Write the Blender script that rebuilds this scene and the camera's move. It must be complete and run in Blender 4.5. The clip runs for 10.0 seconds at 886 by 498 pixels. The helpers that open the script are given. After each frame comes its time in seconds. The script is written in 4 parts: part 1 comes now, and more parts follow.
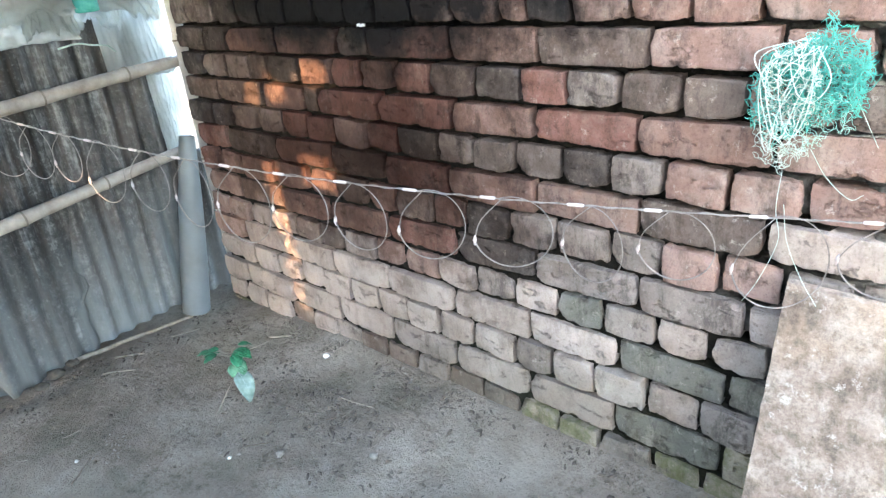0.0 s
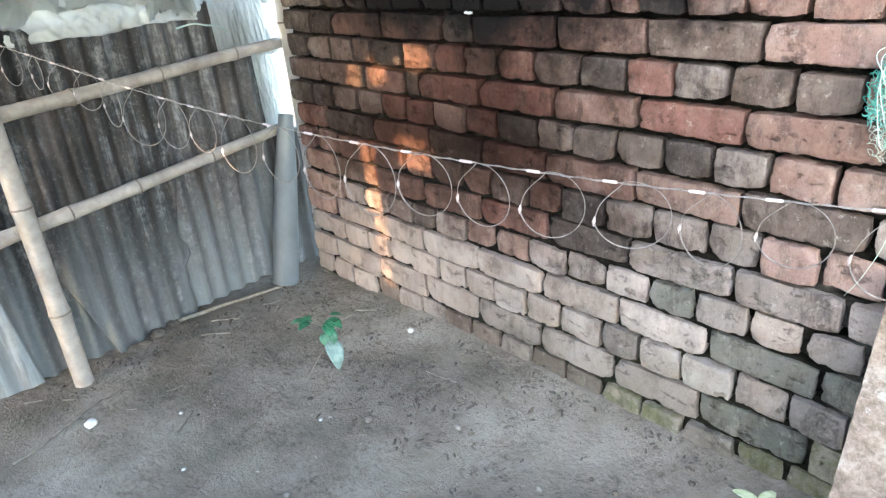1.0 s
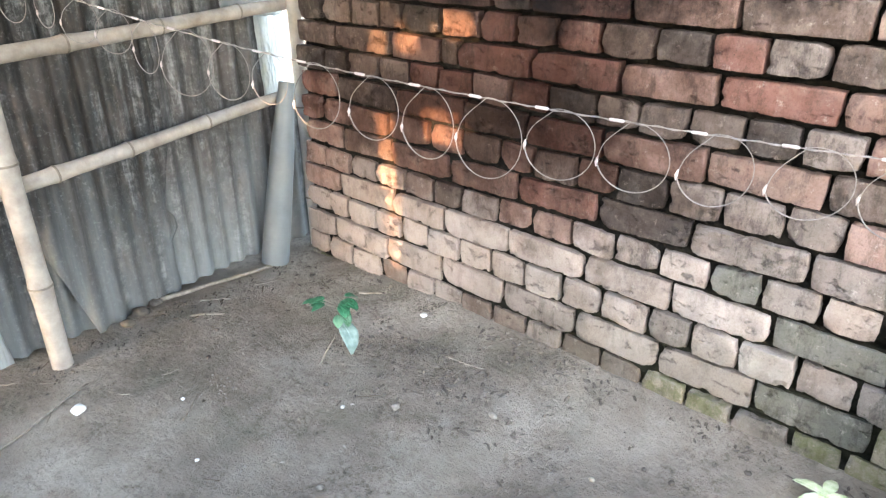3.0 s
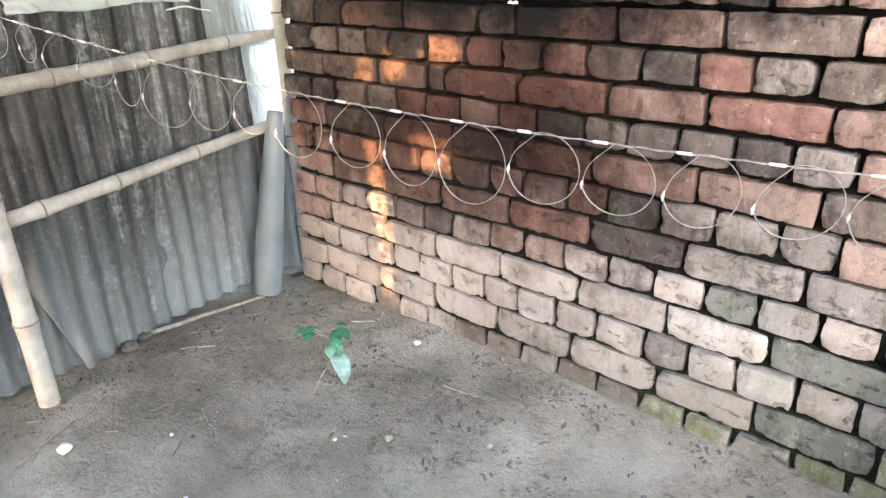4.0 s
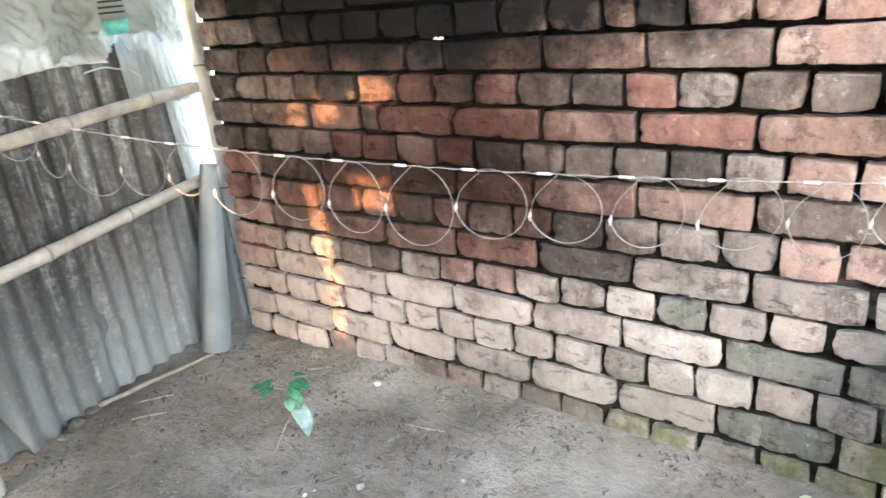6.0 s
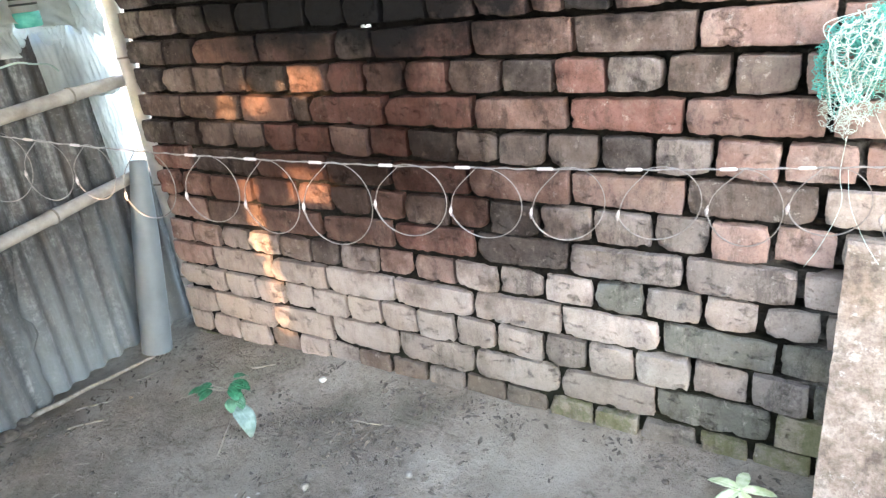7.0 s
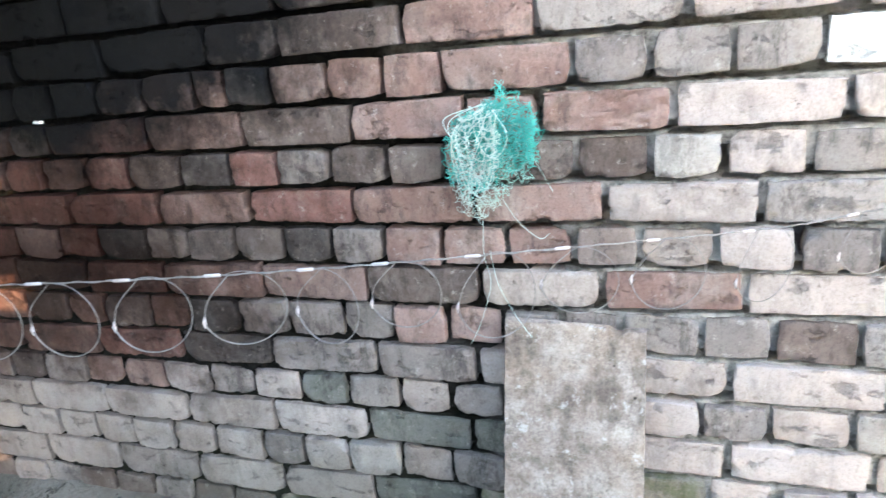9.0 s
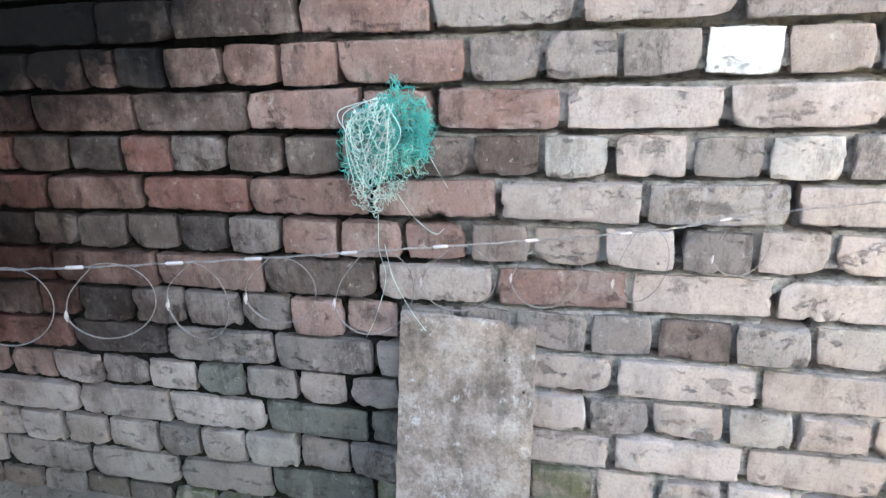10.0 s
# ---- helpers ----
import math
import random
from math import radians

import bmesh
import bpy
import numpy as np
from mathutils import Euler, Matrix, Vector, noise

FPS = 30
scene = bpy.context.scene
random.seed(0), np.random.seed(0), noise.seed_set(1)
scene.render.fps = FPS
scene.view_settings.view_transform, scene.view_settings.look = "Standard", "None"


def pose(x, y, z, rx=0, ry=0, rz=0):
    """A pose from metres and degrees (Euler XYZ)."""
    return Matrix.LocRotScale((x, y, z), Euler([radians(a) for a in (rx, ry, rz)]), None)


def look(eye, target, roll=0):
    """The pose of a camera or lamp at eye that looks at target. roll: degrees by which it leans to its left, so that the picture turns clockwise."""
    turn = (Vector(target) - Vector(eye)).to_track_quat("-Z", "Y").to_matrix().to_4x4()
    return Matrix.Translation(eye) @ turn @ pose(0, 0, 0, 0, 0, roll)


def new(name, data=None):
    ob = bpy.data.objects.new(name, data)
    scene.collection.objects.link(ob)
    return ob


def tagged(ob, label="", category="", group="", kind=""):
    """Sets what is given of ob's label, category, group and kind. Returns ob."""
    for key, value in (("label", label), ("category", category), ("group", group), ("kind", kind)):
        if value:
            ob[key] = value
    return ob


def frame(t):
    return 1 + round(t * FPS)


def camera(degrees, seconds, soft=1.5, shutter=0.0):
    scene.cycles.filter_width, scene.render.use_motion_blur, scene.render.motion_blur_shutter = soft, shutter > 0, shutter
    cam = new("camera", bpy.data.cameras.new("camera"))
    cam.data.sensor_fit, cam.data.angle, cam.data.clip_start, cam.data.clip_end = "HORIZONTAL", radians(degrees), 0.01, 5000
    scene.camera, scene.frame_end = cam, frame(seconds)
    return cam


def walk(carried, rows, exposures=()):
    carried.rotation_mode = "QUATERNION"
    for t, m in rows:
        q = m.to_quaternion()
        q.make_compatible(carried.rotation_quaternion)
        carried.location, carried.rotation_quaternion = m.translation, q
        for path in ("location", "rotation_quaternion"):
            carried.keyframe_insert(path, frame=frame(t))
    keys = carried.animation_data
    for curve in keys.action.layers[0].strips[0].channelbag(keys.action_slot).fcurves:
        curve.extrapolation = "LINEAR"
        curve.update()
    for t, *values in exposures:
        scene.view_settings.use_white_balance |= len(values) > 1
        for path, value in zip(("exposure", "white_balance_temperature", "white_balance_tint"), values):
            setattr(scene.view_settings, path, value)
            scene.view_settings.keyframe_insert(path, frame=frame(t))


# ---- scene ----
cam = camera(64.8, 10.0, 1.3, 0.25)
PATH = [
    (0, (2.438, -1.234, 1.268), (1.155, 0.069, 0.459), -6.2),
    (0.5, (2.431, -1.29, 1.296), (1.109, -0.045, 0.458), -7.1),
    (1, (2.423, -1.347, 1.289), (1.028, -0.175, 0.463), -5.5),
    (1.5, (2.417, -1.377, 1.3), (1.069, -0.115, 0.533), -5.2),
    (2, (2.344, -1.415, 1.254), (1.048, -0.183, 0.358), -1.7),
    (2.2, (2.291, -1.433, 1.264), (1.0, -0.227, 0.327), -3.1),
    (3.3, (2.114, -1.54, 1.205), (0.909, -0.171, 0.383), -0.5),
    (3.5, (2.135, -1.516, 1.204), (0.913, -0.153, 0.4), -2.0),
    (4, (2.13, -1.494, 1.213), (0.885, -0.141, 0.426), -1.8),
    (4.5, (2.105, -1.511, 1.214), (0.86, -0.143, 0.453), -3.3),
    (5, (2.101, -1.505, 1.256), (0.789, -0.176, 0.541), -6.8),
    (5.5, (2.09, -1.541, 1.257), (0.74, -0.228, 0.585), -7.4),
    (6, (2.109, -1.491, 1.234), (0.974, -0.013, 0.508), -6.0),
    (6.2, (2.121, -1.45, 1.251), (1.022, 0.035, 0.486), -6.9),
    (7.3, (2.155, -1.411, 1.231), (1.176, 0.147, 0.447), -7.6),
    (7.5, (2.182, -1.363, 1.238), (1.255, 0.227, 0.455), -8.8),
    (8, (2.24, -1.342, 1.246), (1.328, 0.282, 0.518), -8.2),
    (8.5, (2.354, -1.295, 1.236), (1.528, 0.378, 0.517), -8.5),
    (9, (2.436, -1.25, 1.232), (1.784, 0.53, 0.595), -6.1),
    (9.5, (2.499, -1.211, 1.273), (1.979, 0.607, 0.62), -3.8),
    (10, (2.514, -1.223, 1.24), (2.033, 0.592, 0.553), -3.0),
]
EXPOSURES = [(0, 4.4, 6250, 7), (2, 4.6, 6800, 11), (4.5, 4.8, 7000, 13), (6, 4.82, 7000, 12), (7.5, 4.47, 6350, 8), (8.7, 4.2, 5800, 4), (9.4, 3.72, 5750, 5), (10, 3.54, 5780, 6)]
walk(cam, [(t, look(eye, target, roll)) for t, eye, target, roll in PATH], EXPOSURES)

# ---- light: low warm sun behind the yard, pale sky above ----
SUN = Vector((0.35, -0.90, 0.27)).normalized()
world = bpy.data.worlds.new("sky")
scene.world = world
world.use_nodes = True
wn = world.node_tree
sky = wn.nodes.new("ShaderNodeTexSky")
sky.sky_type = "NISHITA"
sky.sun_disc = False
sky.sun_elevation = math.asin(SUN.z)
sky.sun_rotation = math.atan2(SUN.x, SUN.y)
sky.dust_density = 2.0
sky.air_density = 1.0
sky.ozone_density = 0.6
wn.links.new(sky.outputs[0], wn.nodes["Background"].inputs[0])
wn.nodes["Background"].inputs[1].default_value = 0.15

sun = new("sun", bpy.data.lights.new("sun", "SUN"))
sun.data.energy = 1.4
sun.data.angle = radians(0.5)
sun.data.color = (1.0, 0.6, 0.31)
sun.matrix_world = look(SUN * 20, (0, 0, 0))


# ---- materials ----
def material(name, rough=0.85, metal=0.0):
    """An empty node material: its tree, its shader and a helper that adds nodes."""
    m = bpy.data.materials.new(name)
    m.use_nodes = True
    tree = m.node_tree
    shader = tree.nodes["Principled BSDF"]
    shader.inputs["Roughness"].default_value = rough
    shader.inputs["Metallic"].default_value = metal
    shader.inputs["Specular IOR Level"].default_value = 0.08 if rough > 0.84 else 0.4
    return m, tree, shader


def node(tree, kind, links=(), **values):
    n = tree.nodes.new(kind)
    for key, value in values.items():
        if key == "operation":
            n.operation = value
        elif key == "blend":
            n.blend_type = value
        else:
            n.inputs[key].default_value = value
    for key, source in links:
        tree.links.new(source, n.inputs[key])
    return n


def noise_at(tree, where, scale, detail=4.0, rough=0.6):
    n = node(tree, "ShaderNodeTexNoise", [("Vector", where)])
    n.inputs["Scale"].default_value = scale
    n.inputs["Detail"].default_value = detail
    n.inputs["Roughness"].default_value = rough
    return n.outputs["Fac"]


def ramp(tree, fac, stops):
    n = tree.nodes.new("ShaderNodeValToRGB")
    while len(n.color_ramp.elements) < len(stops):
        n.color_ramp.elements.new(0.5)
    for e, (at, colour) in zip(n.color_ramp.elements, stops):
        e.position = at
        e.color = (*colour, 1) if len(colour) == 3 else colour
    tree.links.new(fac, n.inputs[0])
    return n.outputs["Color"]


def mix(tree, fac, a, b, blend="MIX"):
    n = tree.nodes.new("ShaderNodeMixRGB")
    n.blend_type = blend
    for slot, v in ((0, fac), (1, a), (2, b)):
        if hasattr(v, "links"):
            tree.links.new(v, n.inputs[slot])
        elif slot == 0:
            n.inputs[0].default_value = v
        else:
            n.inputs[slot].default_value = (*v, 1)
    return n.outputs[0]


def maths(tree, op, a, b=0.0, clamp=False):
    n = tree.nodes.new("ShaderNodeMath")
    n.operation, n.use_clamp = op, clamp
    for slot, v in ((0, a), (1, b)):
        if hasattr(v, "links"):
            tree.links.new(v, n.inputs[slot])
        else:
            n.inputs[slot].default_value = v
    return n.outputs[0]


def position(tree, stretch=(1, 1, 1)):
    g = tree.nodes.new("ShaderNodeNewGeometry")
    m = tree.nodes.new("ShaderNodeVectorMath")
    m.operation = "MULTIPLY"
    m.inputs[1].default_value = stretch
    tree.links.new(g.outputs["Position"], m.inputs[0])
    return m.outputs[0]


def bump(tree, shader, height, strength, distance):
    b = tree.nodes.new("ShaderNodeBump")
    b.inputs["Strength"].default_value = strength
    b.inputs["Distance"].default_value = distance
    tree.links.new(height, b.inputs["Height"])
    tree.links.new(b.outputs[0], shader.inputs["Normal"])


def cloud(tree, where, centre, across, up, inner, fade, ragged):
    """A ragged patch on the wall: 1 in its middle, 0 outside."""
    sep = tree.nodes.new("ShaderNodeSeparateXYZ")
    tree.links.new(where, sep.inputs[0])
    dx = maths(tree, "DIVIDE", maths(tree, "SUBTRACT", sep.outputs[0], centre[0]), across)
    dz = maths(tree, "DIVIDE", maths(tree, "SUBTRACT", sep.outputs[2], centre[1]), up)
    d = maths(tree, "SQRT", maths(tree, "ADD", maths(tree, "MULTIPLY", dx, dx), maths(tree, "MULTIPLY", dz, dz)))
    d = maths(tree, "ADD", d, maths(tree, "MULTIPLY", maths(tree, "SUBTRACT", noise_at(tree, where, 6.0, 6.0, 0.65), 0.5), ragged))
    return maths(tree, "SUBTRACT", 1.0, maths(tree, "DIVIDE", maths(tree, "SUBTRACT", d, inner), fade), True)


def soot_shade(tree, where, base, amount=1.0, dust=True):
    """Old stains and painted shade: damp algae at the foot, red-brown dust low down, three multiplied clouds of smoky
    dirt and daylight fall-off, a sooty and shaded black cloud high on the wall.
    """
    for centre, across, up, inner, fade, ragged, strength, colour in (
            ((1.55, 0.1), 0.8, 0.32, 0.35, 0.7, 1.9, 0.42, (0.06, 0.066, 0.045)),
            ((0.55, 0.3), 0.8, 0.5, 0.45, 0.8, 1.2, 0.25, (0.2, 0.135, 0.11)),
            # smoky dirt and the fall-off of daylight to the left, multiplied into the colour
            ((0.72, 0.6), 0.85, 0.24, 0.5, 0.6, 1.2, 0.85, (0.45, 0.38, 0.36)),
            ((1.3, 0.78), 0.62, 0.4, 0.4, 0.75, 1.6, 0.85, (0.48, 0.44, 0.42)),
            ((0.72, 0.92), 0.85, 0.46, 0.5, 0.65, 1.5, 0.85, (0.27, 0.215, 0.198)),
            ((1.0, 1.44), 0.85, 0.38, 0.95, 0.4, 1.0, 0.97, (0.009, 0.009, 0.01))):
        if not dust and colour[0] > 0.1:
            continue
        mask = cloud(tree, where, centre, across, up, inner, fade, ragged)
        stained = mix(tree, 1.0, base, colour, "MULTIPLY") if strength == 0.85 else colour
        base = mix(tree, maths(tree, "MULTIPLY", mask, strength * amount), base, stained)
    return base


def brick_material(name, dark, mid, light, stain=0.35, moss=0.0, smoke_shade=1.0):
    """Weathered handmade brick: own tone per brick, blotches, black grime, pits and lime bloom."""
    m, tree, shader = material(name, 0.93)
    info = tree.nodes.new("ShaderNodeObjectInfo")
    where = position(tree)
    apart = tree.nodes.new("ShaderNodeVectorMath")
    apart.operation = "MULTIPLY_ADD"
    tree.links.new(info.outputs["Random"], apart.inputs[0])
    apart.inputs[1].default_value = (37, 11, 23)
    tree.links.new(where, apart.inputs[2])
    own_where = apart.outputs[0]
    runs = node(tree, "ShaderNodeVectorMath", [(0, own_where)], operation="MULTIPLY")
    runs.inputs[1].default_value = (1, 1, 0.4)
    runs = runs.outputs[0]
    blotch = noise_at(tree, own_where, 12.0, 7.0, 0.68)
    own = maths(tree, "ADD", maths(tree, "MULTIPLY", blotch, 0.75), maths(tree, "MULTIPLY", info.outputs["Random"], 0.22))
    base = ramp(tree, own, [(0.27, dark), (0.48, mid), (0.71, light)])
    bloom = ramp(tree, noise_at(tree, own_where, 7.0, 8.0, 0.72), [(0.52, (0, 0, 0)), (0.7, (1, 1, 1))])
    base = mix(tree, maths(tree, "MULTIPLY", bloom, 0.4), base, (0.5, 0.45, 0.41))
    grime = ramp(tree, noise_at(tree, runs, 20.0, 10.0, 0.82), [(0.49, (0, 0, 0)), (0.6, (1, 1, 1))])
    base = mix(tree, maths(tree, "MULTIPLY", grime, stain), base, (0.045, 0.04, 0.037))
    film = ramp(tree, noise_at(tree, own_where, 6.0, 8.0, 0.75), [(0.5, (0, 0, 0)), (0.6, (1, 1, 1))])
    base = mix(tree, maths(tree, "MULTIPLY", film, stain * 0.55), base, (0.11, 0.1, 0.088))
    flake = maths(tree, "ADD", maths(tree, "MULTIPLY", noise_at(tree, position(tree, (1, 1, 1.8)), 11.0, 9.0, 0.72), 0.8), maths(tree, "MULTIPLY", noise_at(tree, where, 110.0, 3.0, 0.6), 0.2))
    broken = ramp(tree, flake, [(0.56, (0, 0, 0)), (0.63, (1, 1, 1))])
    base = mix(tree, maths(tree, "MULTIPLY", broken, 0.4), base, mix(tree, 0.5, base, (0.07, 0.06, 0.053)))
    chips = ramp(tree, noise_at(tree, where, 44.0, 8.0, 0.78), [(0.58, (0, 0, 0)), (0.65, (1, 1, 1))])
    base = mix(tree, maths(tree, "MULTIPLY", chips, 0.42), base, (0.6, 0.55, 0.51))
    pits = ramp(tree, noise_at(tree, where, 60.0, 7.0, 0.8), [(0.3, (1, 1, 1)), (0.38, (0, 0, 0))])
    base = mix(tree, maths(tree, "MULTIPLY", pits, 0.8), base, (0.05, 0.042, 0.038))
    grain = ramp(tree, noise_at(tree, where, 190.0, 6.0, 0.8), [(0.36, (0.55, 0.53, 0.52)), (0.52, (1, 1, 1))])
    base = mix(tree, 0.5, base, mix(tree, 1.0, base, grain, "MULTIPLY"))
    if moss:
        green = ramp(tree, noise_at(tree, where, 18.0, 7.0, 0.72), [(0.42, (0, 0, 0)), (0.56, (1, 1, 1))])
        base = mix(tree, maths(tree, "MULTIPLY", green, moss), base, (0.1, 0.115, 0.04))
    if smoke_shade:
        base = soot_shade(tree, where, base, smoke_shade)
    tree.links.new(base, shader.inputs["Base Color"])
    rough = maths(tree, "SUBTRACT", maths(tree, "MULTIPLY", noise_at(tree, where, 90.0, 8.0, 0.8), 0.4), maths(tree, "MULTIPLY", broken, 0.55))
    bump(tree, shader, rough, 1.0, 0.009)
    return m


BRICKS = {
    "pink": brick_material("pink_brick", (0.29, 0.235, 0.21), (0.465, 0.392, 0.358), (0.585, 0.51, 0.475), 0.3),
    "red": brick_material("red_brick", (0.19, 0.1, 0.085), (0.31, 0.17, 0.146), (0.42, 0.275, 0.24), 0.5),
    "brown": brick_material("brown_brick", (0.1, 0.075, 0.066), (0.2, 0.155, 0.138), (0.32, 0.265, 0.24), 0.55),
    "dull": brick_material("dull_red_brick", (0.22, 0.135, 0.115), (0.34, 0.23, 0.2), (0.45, 0.335, 0.3), 0.5),
    "grey": brick_material("grey_brick", (0.2, 0.168, 0.155), (0.33, 0.285, 0.265), (0.46, 0.41, 0.385), 0.6),
    "dark": brick_material("dark_brick", (0.055, 0.05, 0.05), (0.12, 0.105, 0.1), (0.21, 0.185, 0.175), 0.6),
    "pale": brick_material("pale_brick", (0.33, 0.285, 0.26), (0.48, 0.435, 0.4), (0.6, 0.56, 0.525), 0.4, 0, 0.5),
    "white": brick_material("limewashed_brick", (0.62, 0.62, 0.59), (0.74, 0.74, 0.72), (0.8, 0.8, 0.79), 0.05, 0, 0),
    "moss": brick_material("mossy_brick", (0.15, 0.13, 0.105), (0.25, 0.222, 0.18), (0.36, 0.325, 0.27), 0.5, 0.6, 0),
    "algae": brick_material("algae_stained_brick", (0.1, 0.098, 0.088), (0.19, 0.186, 0.17), (0.31, 0.3, 0.28), 0.6, 0.12, 0.4),
}


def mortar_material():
    """Old earth mortar, dark and crumbled, its tone blackened further with joint shade; the far stretch was pointed
    with grey cement.
    """
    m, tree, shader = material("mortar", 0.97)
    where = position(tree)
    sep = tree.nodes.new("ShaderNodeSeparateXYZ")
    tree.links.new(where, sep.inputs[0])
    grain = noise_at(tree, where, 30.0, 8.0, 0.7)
    # near-black old tone also carries the shade inside the joints
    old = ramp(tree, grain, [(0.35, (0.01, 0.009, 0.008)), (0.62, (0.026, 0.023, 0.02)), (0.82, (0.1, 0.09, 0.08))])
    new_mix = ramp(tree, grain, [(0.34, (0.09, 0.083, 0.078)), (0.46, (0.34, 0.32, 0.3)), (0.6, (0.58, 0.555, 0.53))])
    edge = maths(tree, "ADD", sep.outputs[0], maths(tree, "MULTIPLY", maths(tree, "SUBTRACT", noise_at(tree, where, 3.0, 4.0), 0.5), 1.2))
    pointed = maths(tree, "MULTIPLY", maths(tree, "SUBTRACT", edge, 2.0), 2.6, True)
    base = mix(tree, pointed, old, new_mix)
    base = soot_shade(tree, where, base, 1.0, False)
    tree.links.new(base, shader.inputs["Base Color"])
    bump(tree, shader, noise_at(tree, where, 55.0, 9.0, 0.8), 1.0, 0.02)
    return m


def tin_material(name, low, mid, high, dust=0.5, grime=0.45):
    """Old galvanised sheet: zinc worn to dark streaks, rust, and pale dust splashed up from the ground."""
    m, tree, shader = material(name, 0.6, 0.15)
    streak = position(tree, (13, 13, 1.1))
    where = position(tree)
    a = noise_at(tree, streak, 1.1, 9.0, 0.74)
    b = noise_at(tree, where, 22.0, 10.0, 0.82)
    base = ramp(tree, maths(tree, "ADD", maths(tree, "MULTIPLY", a, 0.6), maths(tree, "MULTIPLY", b, 0.4)), [(0.42, low), (0.52, mid), (0.62, high)])
    rust = ramp(tree, noise_at(tree, streak, 1.3, 8.0, 0.7), [(0.5, (0, 0, 0)), (0.58, (1, 1, 1))])
    base = mix(tree, maths(tree, "MULTIPLY", rust, 0.7), base, (0.05, 0.04, 0.035))
    warm = ramp(tree, noise_at(tree, position(tree, (1, 1, 0.5)), 5.0, 8.0, 0.75), [(0.5, (0, 0, 0)), (0.6, (1, 1, 1))])
    base = mix(tree, maths(tree, "MULTIPLY", warm, grime), base, (0.13, 0.105, 0.095))
    speck = ramp(tree, noise_at(tree, where, 75.0, 6.0, 0.8), [(0.56, (0, 0, 0)), (0.66, (1, 1, 1))])
    base = mix(tree, maths(tree, "MULTIPLY", speck, 0.45), base, (0.3, 0.3, 0.3))
    sep = tree.nodes.new("ShaderNodeSeparateXYZ")
    tree.links.new(where, sep.inputs[0])
    level = maths(tree, "ADD", sep.outputs[2], maths(tree, "MULTIPLY", maths(tree, "SUBTRACT", a, 0.5), 1.6))
    splash = maths(tree, "SUBTRACT", 1.0, maths(tree, "DIVIDE", level, 0.5), True)
    base = mix(tree, maths(tree, "MULTIPLY", splash, dust), base, (0.36, 0.385, 0.39))
    tree.links.new(base, shader.inputs["Base Color"])
    tree.links.new(maths(tree, "ADD", maths(tree, "MULTIPLY", b, 0.4), 0.35), shader.inputs["Roughness"])
    bump(tree, shader, b, 0.35, 0.003)
    return m


def simple_material(name, dark, light, scale=20.0, rough=0.8, relief=0.4, depth=0.003, stretch=(1, 1, 1), metal=0.0):
    m, tree, shader = material(name, rough, metal)
    where = position(tree, stretch)
    n = noise_at(tree, where, scale, 6.0, 0.65)
    tree.links.new(ramp(tree, n, [(0.3, dark), (0.7, light)]), shader.inputs["Base Color"])
    bump(tree, shader, noise_at(tree, where, scale * 4, 5.0, 0.7), relief, depth)
    return m


def mud_material():
    m, tree, shader = material("mud", 0.9)
    where = position(tree)
    base = ramp(tree, noise_at(tree, where, 2.2, 8.0, 0.62), [(0.34, (0.145, 0.122, 0.1)), (0.5, (0.272, 0.237, 0.2)), (0.66, (0.4, 0.356, 0.308))])
    algae = ramp(tree, noise_at(tree, where, 3.1, 5.0, 0.6), [(0.52, (0, 0, 0)), (0.7, (1, 1, 1))])
    base = mix(tree, maths(tree, "MULTIPLY", algae, 0.35), base, (0.19, 0.2, 0.155))
    crumbs = ramp(tree, noise_at(tree, where, 42.0, 9.0, 0.8), [(0.36, (0.3, 0.28, 0.26)), (0.52, (1, 1, 1))])
    strewn = ramp(tree, noise_at(tree, where, 5.0, 5.0, 0.6), [(0.42, (0.15, 0.15, 0.15)), (0.6, (1, 1, 1))])
    base = mix(tree, maths(tree, "MULTIPLY", strewn, 0.8), base, mix(tree, 1.0, base, crumbs, "MULTIPLY"))
    pale = ramp(tree, noise_at(tree, where, 26.0, 9.0, 0.75), [(0.62, (0, 0, 0)), (0.7, (1, 1, 1))])
    base = mix(tree, maths(tree, "MULTIPLY", pale, 0.3), base, (0.36, 0.34, 0.31))
    tree.links.new(base, shader.inputs["Base Color"])
    rough = maths(tree, "ADD", maths(tree, "MULTIPLY", noise_at(tree, where, 22.0, 7.0, 0.7), 1.0), maths(tree, "MULTIPLY", noise_at(tree, where, 120.0, 5.0, 0.7), 0.35))
    bump(tree, shader, rough, 1.0, 0.03)
    return m


def leaf_material(name, dark, light):
    m, tree, shader = material(name, 0.5)
    where = position(tree)
    tree.links.new(ramp(tree, noise_at(tree, where, 45.0, 4.0), [(0.35, dark), (0.65, light)]), shader.inputs["Base Color"])
    return m


def sheet_material(name, share):
    """Milky plastic sheeting: lets daylight through."""
    m, tree, shader = material(name, 0.4)
    where = position(tree)
    tone = ramp(tree, noise_at(tree, where, 7.0, 6.0), [(0.35, (0.6, 0.62, 0.61)), (0.65, (0.8, 0.82, 0.81))])
    tree.links.new(tone, shader.inputs["Base Color"])
    glow = tree.nodes.new("ShaderNodeBsdfTranslucent")
    tree.links.new(tone, glow.inputs[0])
    both = tree.nodes.new("ShaderNodeMixShader")
    both.inputs[0].default_value = share
    out = tree.nodes["Material Output"]
    tree.links.new(shader.outputs[0], both.inputs[1])
    tree.links.new(glow.outputs[0], both.inputs[2])
    tree.links.new(both.outputs[0], out.inputs[0])
    return m


